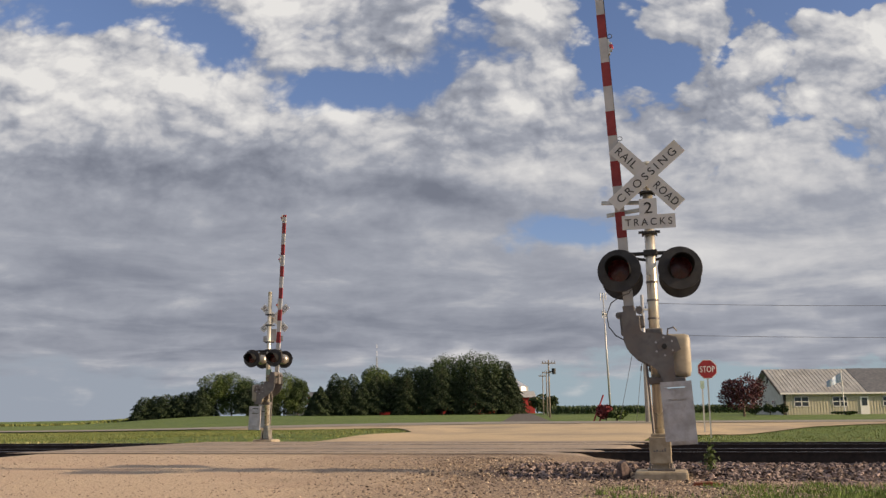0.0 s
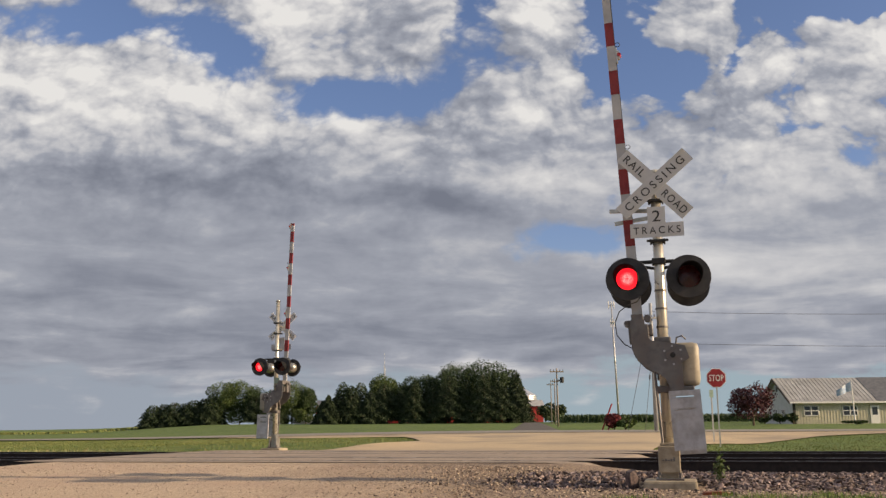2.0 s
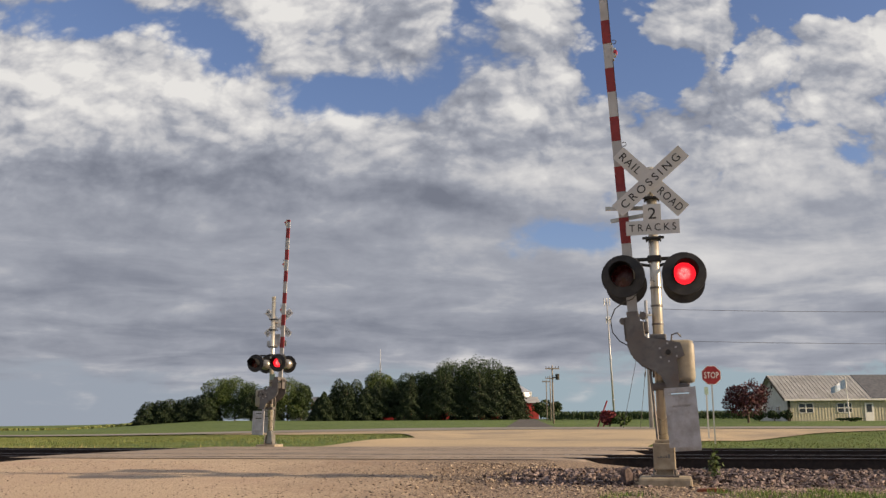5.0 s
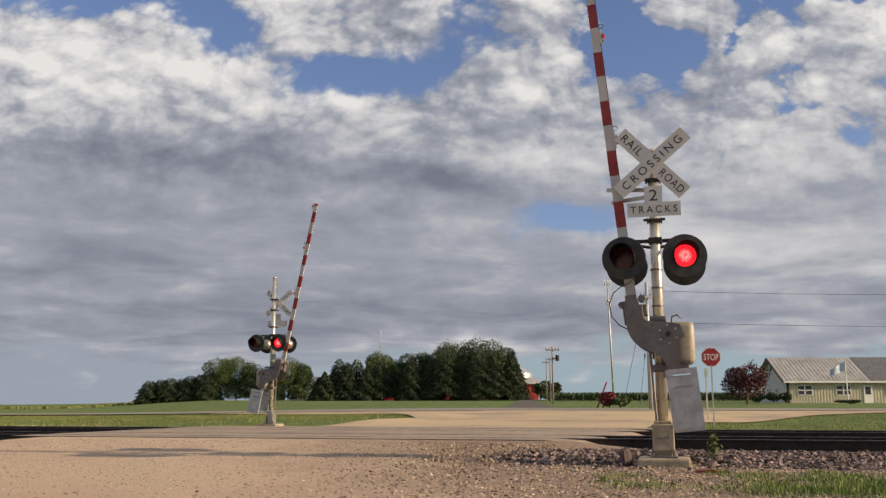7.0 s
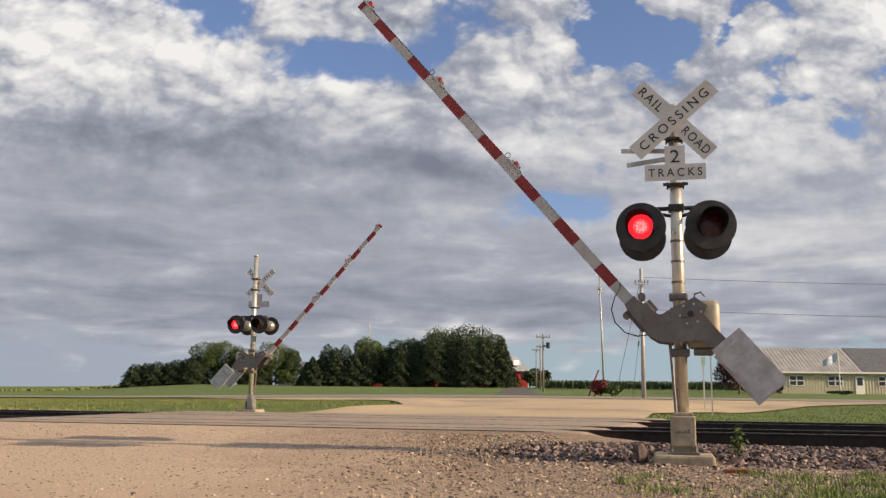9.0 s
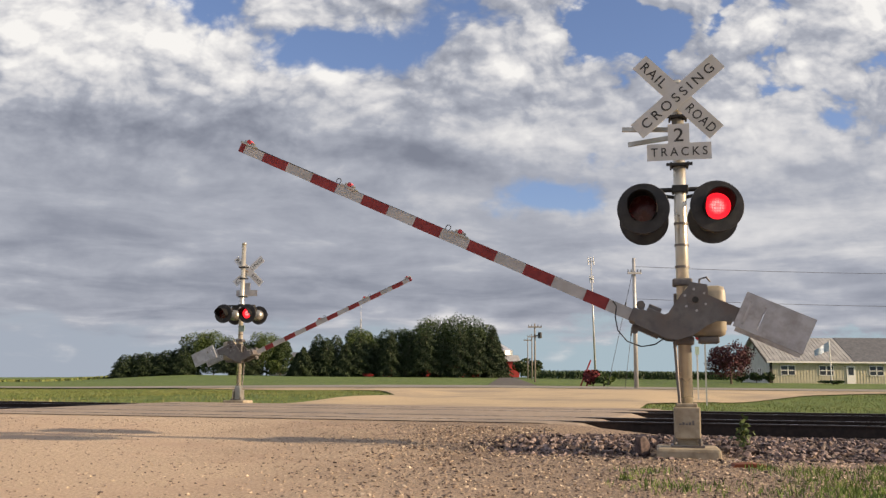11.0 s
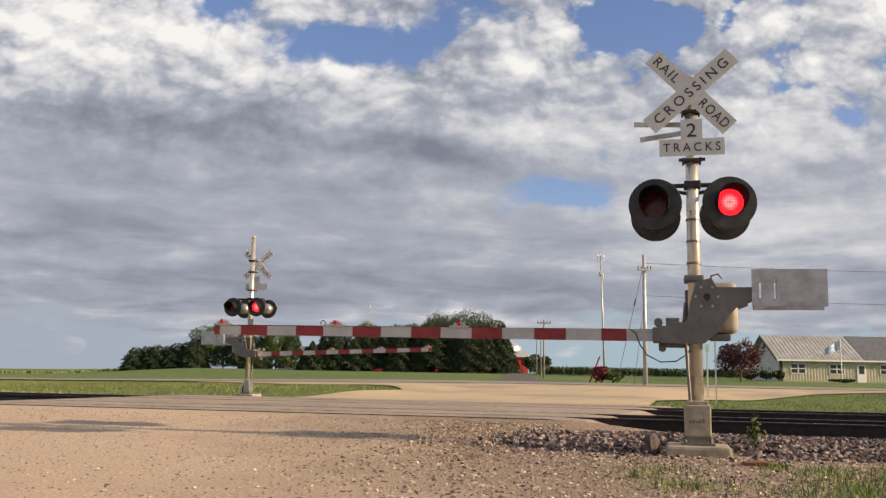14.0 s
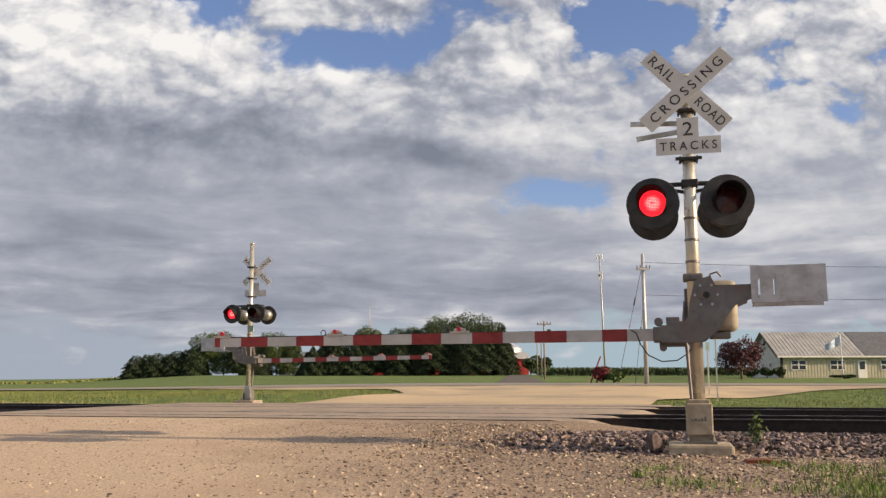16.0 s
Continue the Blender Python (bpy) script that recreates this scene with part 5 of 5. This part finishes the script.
shed("barn", 12.5, 18.8, 190, 200, 3.4, 1.4, BARN_RED, ROOF, "red wooden barn beyond the trees")
shed("barn", -29.2, -25.5, 196, 204, 4.0, 1.2, BARN_RED, SHINGLE, "small red farm building between the trees")
shed("barn", -24.0, 10.0, 178, 186, 3.0, 1.0, BARN_RED, SHINGLE, "long red farm building hidden behind the grove")
shed("shed", -34.5, -29.6, 200, 206, 1.7, 0.3, TRIM, ROOF, "low white shed under the trees")


def grain_bin(x, y, r, h, dome):
    z0 = ground_z(x, y)
    root = empty("grain_bin", pose(x, y, z0), "silver corrugated steel grain bin with a conical roof", "grain bin")
    bm = B()
    n = 32
    for k in range(16):
        tube(bm, (0, 0, h * k / 16), (0, 0, h * (k + 0.6) / 16), r, r * 1.012, n, caps=False)
        tube(bm, (0, 0, h * (k + 0.6) / 16), (0, 0, h * (k + 1) / 16), r * 1.012, r, n, caps=False)
    part("drum", bm, BIN, root, "corrugated steel drum")
    bm = B()
    tube(bm, (0, 0, h), (0, 0, h + dome), r * 1.03, r * 0.12, n)
    tube(bm, (0, 0, h + dome), (0, 0, h + dome + 0.25), r * 0.14, n=12)
    part("roof", bm, BIN, root)


grain_bin(16.0, 206.0, 2.9, 5.9, 1.5)


# ---- what moves ----
BEATS = (1.4, 2.0, 2.57, 3.2, 3.8, 4.4, 5.0, 5.6, 6.2, 6.83, 7.4, 8.0, 8.6, 9.23, 9.8, 10.4, 11.0, 11.5, 12.1, 12.7, 13.3, 13.9, 14.5, 15.1, 15.7)


def lens_rows(phase):
    """Each lamp is lit every other beat; its lens turns its lit side to the front."""
    rows, a = [(0.0, 0.0)], 0.0
    for k, t in enumerate(BEATS):
        want = 180.0 if k % 2 == phase else 0.0
        if want != a:
            for i in range(4):
                rows.append((t + i / FPS, a + (want - a) * i / 3))
            a = want
    rows.append((16.0, a))
    return rows


def motions():
    near_up = [(0, 87.2), (6.55, 87.2), (6.8, 86.2), (7.0, 84.4), (7.3, 79.0), (7.7, 71.8), (8.0, 66.0), (8.5, 58.0), (9.0, 49.6), (9.2, 46.3), (9.8, 37.6), (10.5, 29.3), (11.3, 20.8), (11.5, 18.2),
               (12.0, 12.8), (12.5, 7.6), (13.0, 3.7), (13.5, 2.0), (14.0, 0.4), (14.5, -0.1), (15.0, 1.3), (15.5, 0.6), (16.0, -0.3)]
    far_up = [(0, 88.4), (6.4, 88.4), (6.7, 84.5), (7.0, 78.7), (7.5, 70.5), (8.0, 62.3), (8.5, 55.5), (9.0, 47.7), (9.2, 45.2), (9.8, 37.5), (10.5, 29.6), (11.3, 21.1), (11.5, 19.3),
              (12.0, 15.0), (12.5, 10.1), (13.0, 6.6), (13.5, 3.6), (14.0, 2.0), (14.5, 1.4), (15.0, 1.0), (16.0, 0.8)]
    walk(near_signal[1], [(t, pose(0.115, 0, 1.65, 0, a, 0)) for t, a in near_up])
    walk(far_signal[1], [(t, pose(0.115, 0, 1.65, 0, a, 0)) for t, a in far_up])
    for sig, far in ((near_signal, False), (far_signal, True)):
        for lens, x, back in sig[2]:
            on_left = (x < 0) != far
            rows = lens_rows(0 if on_left else 1)
            walk(lens, [(t, pose(0, 0.008, 0, 0, 0, a)) for t, a in rows])


motions()
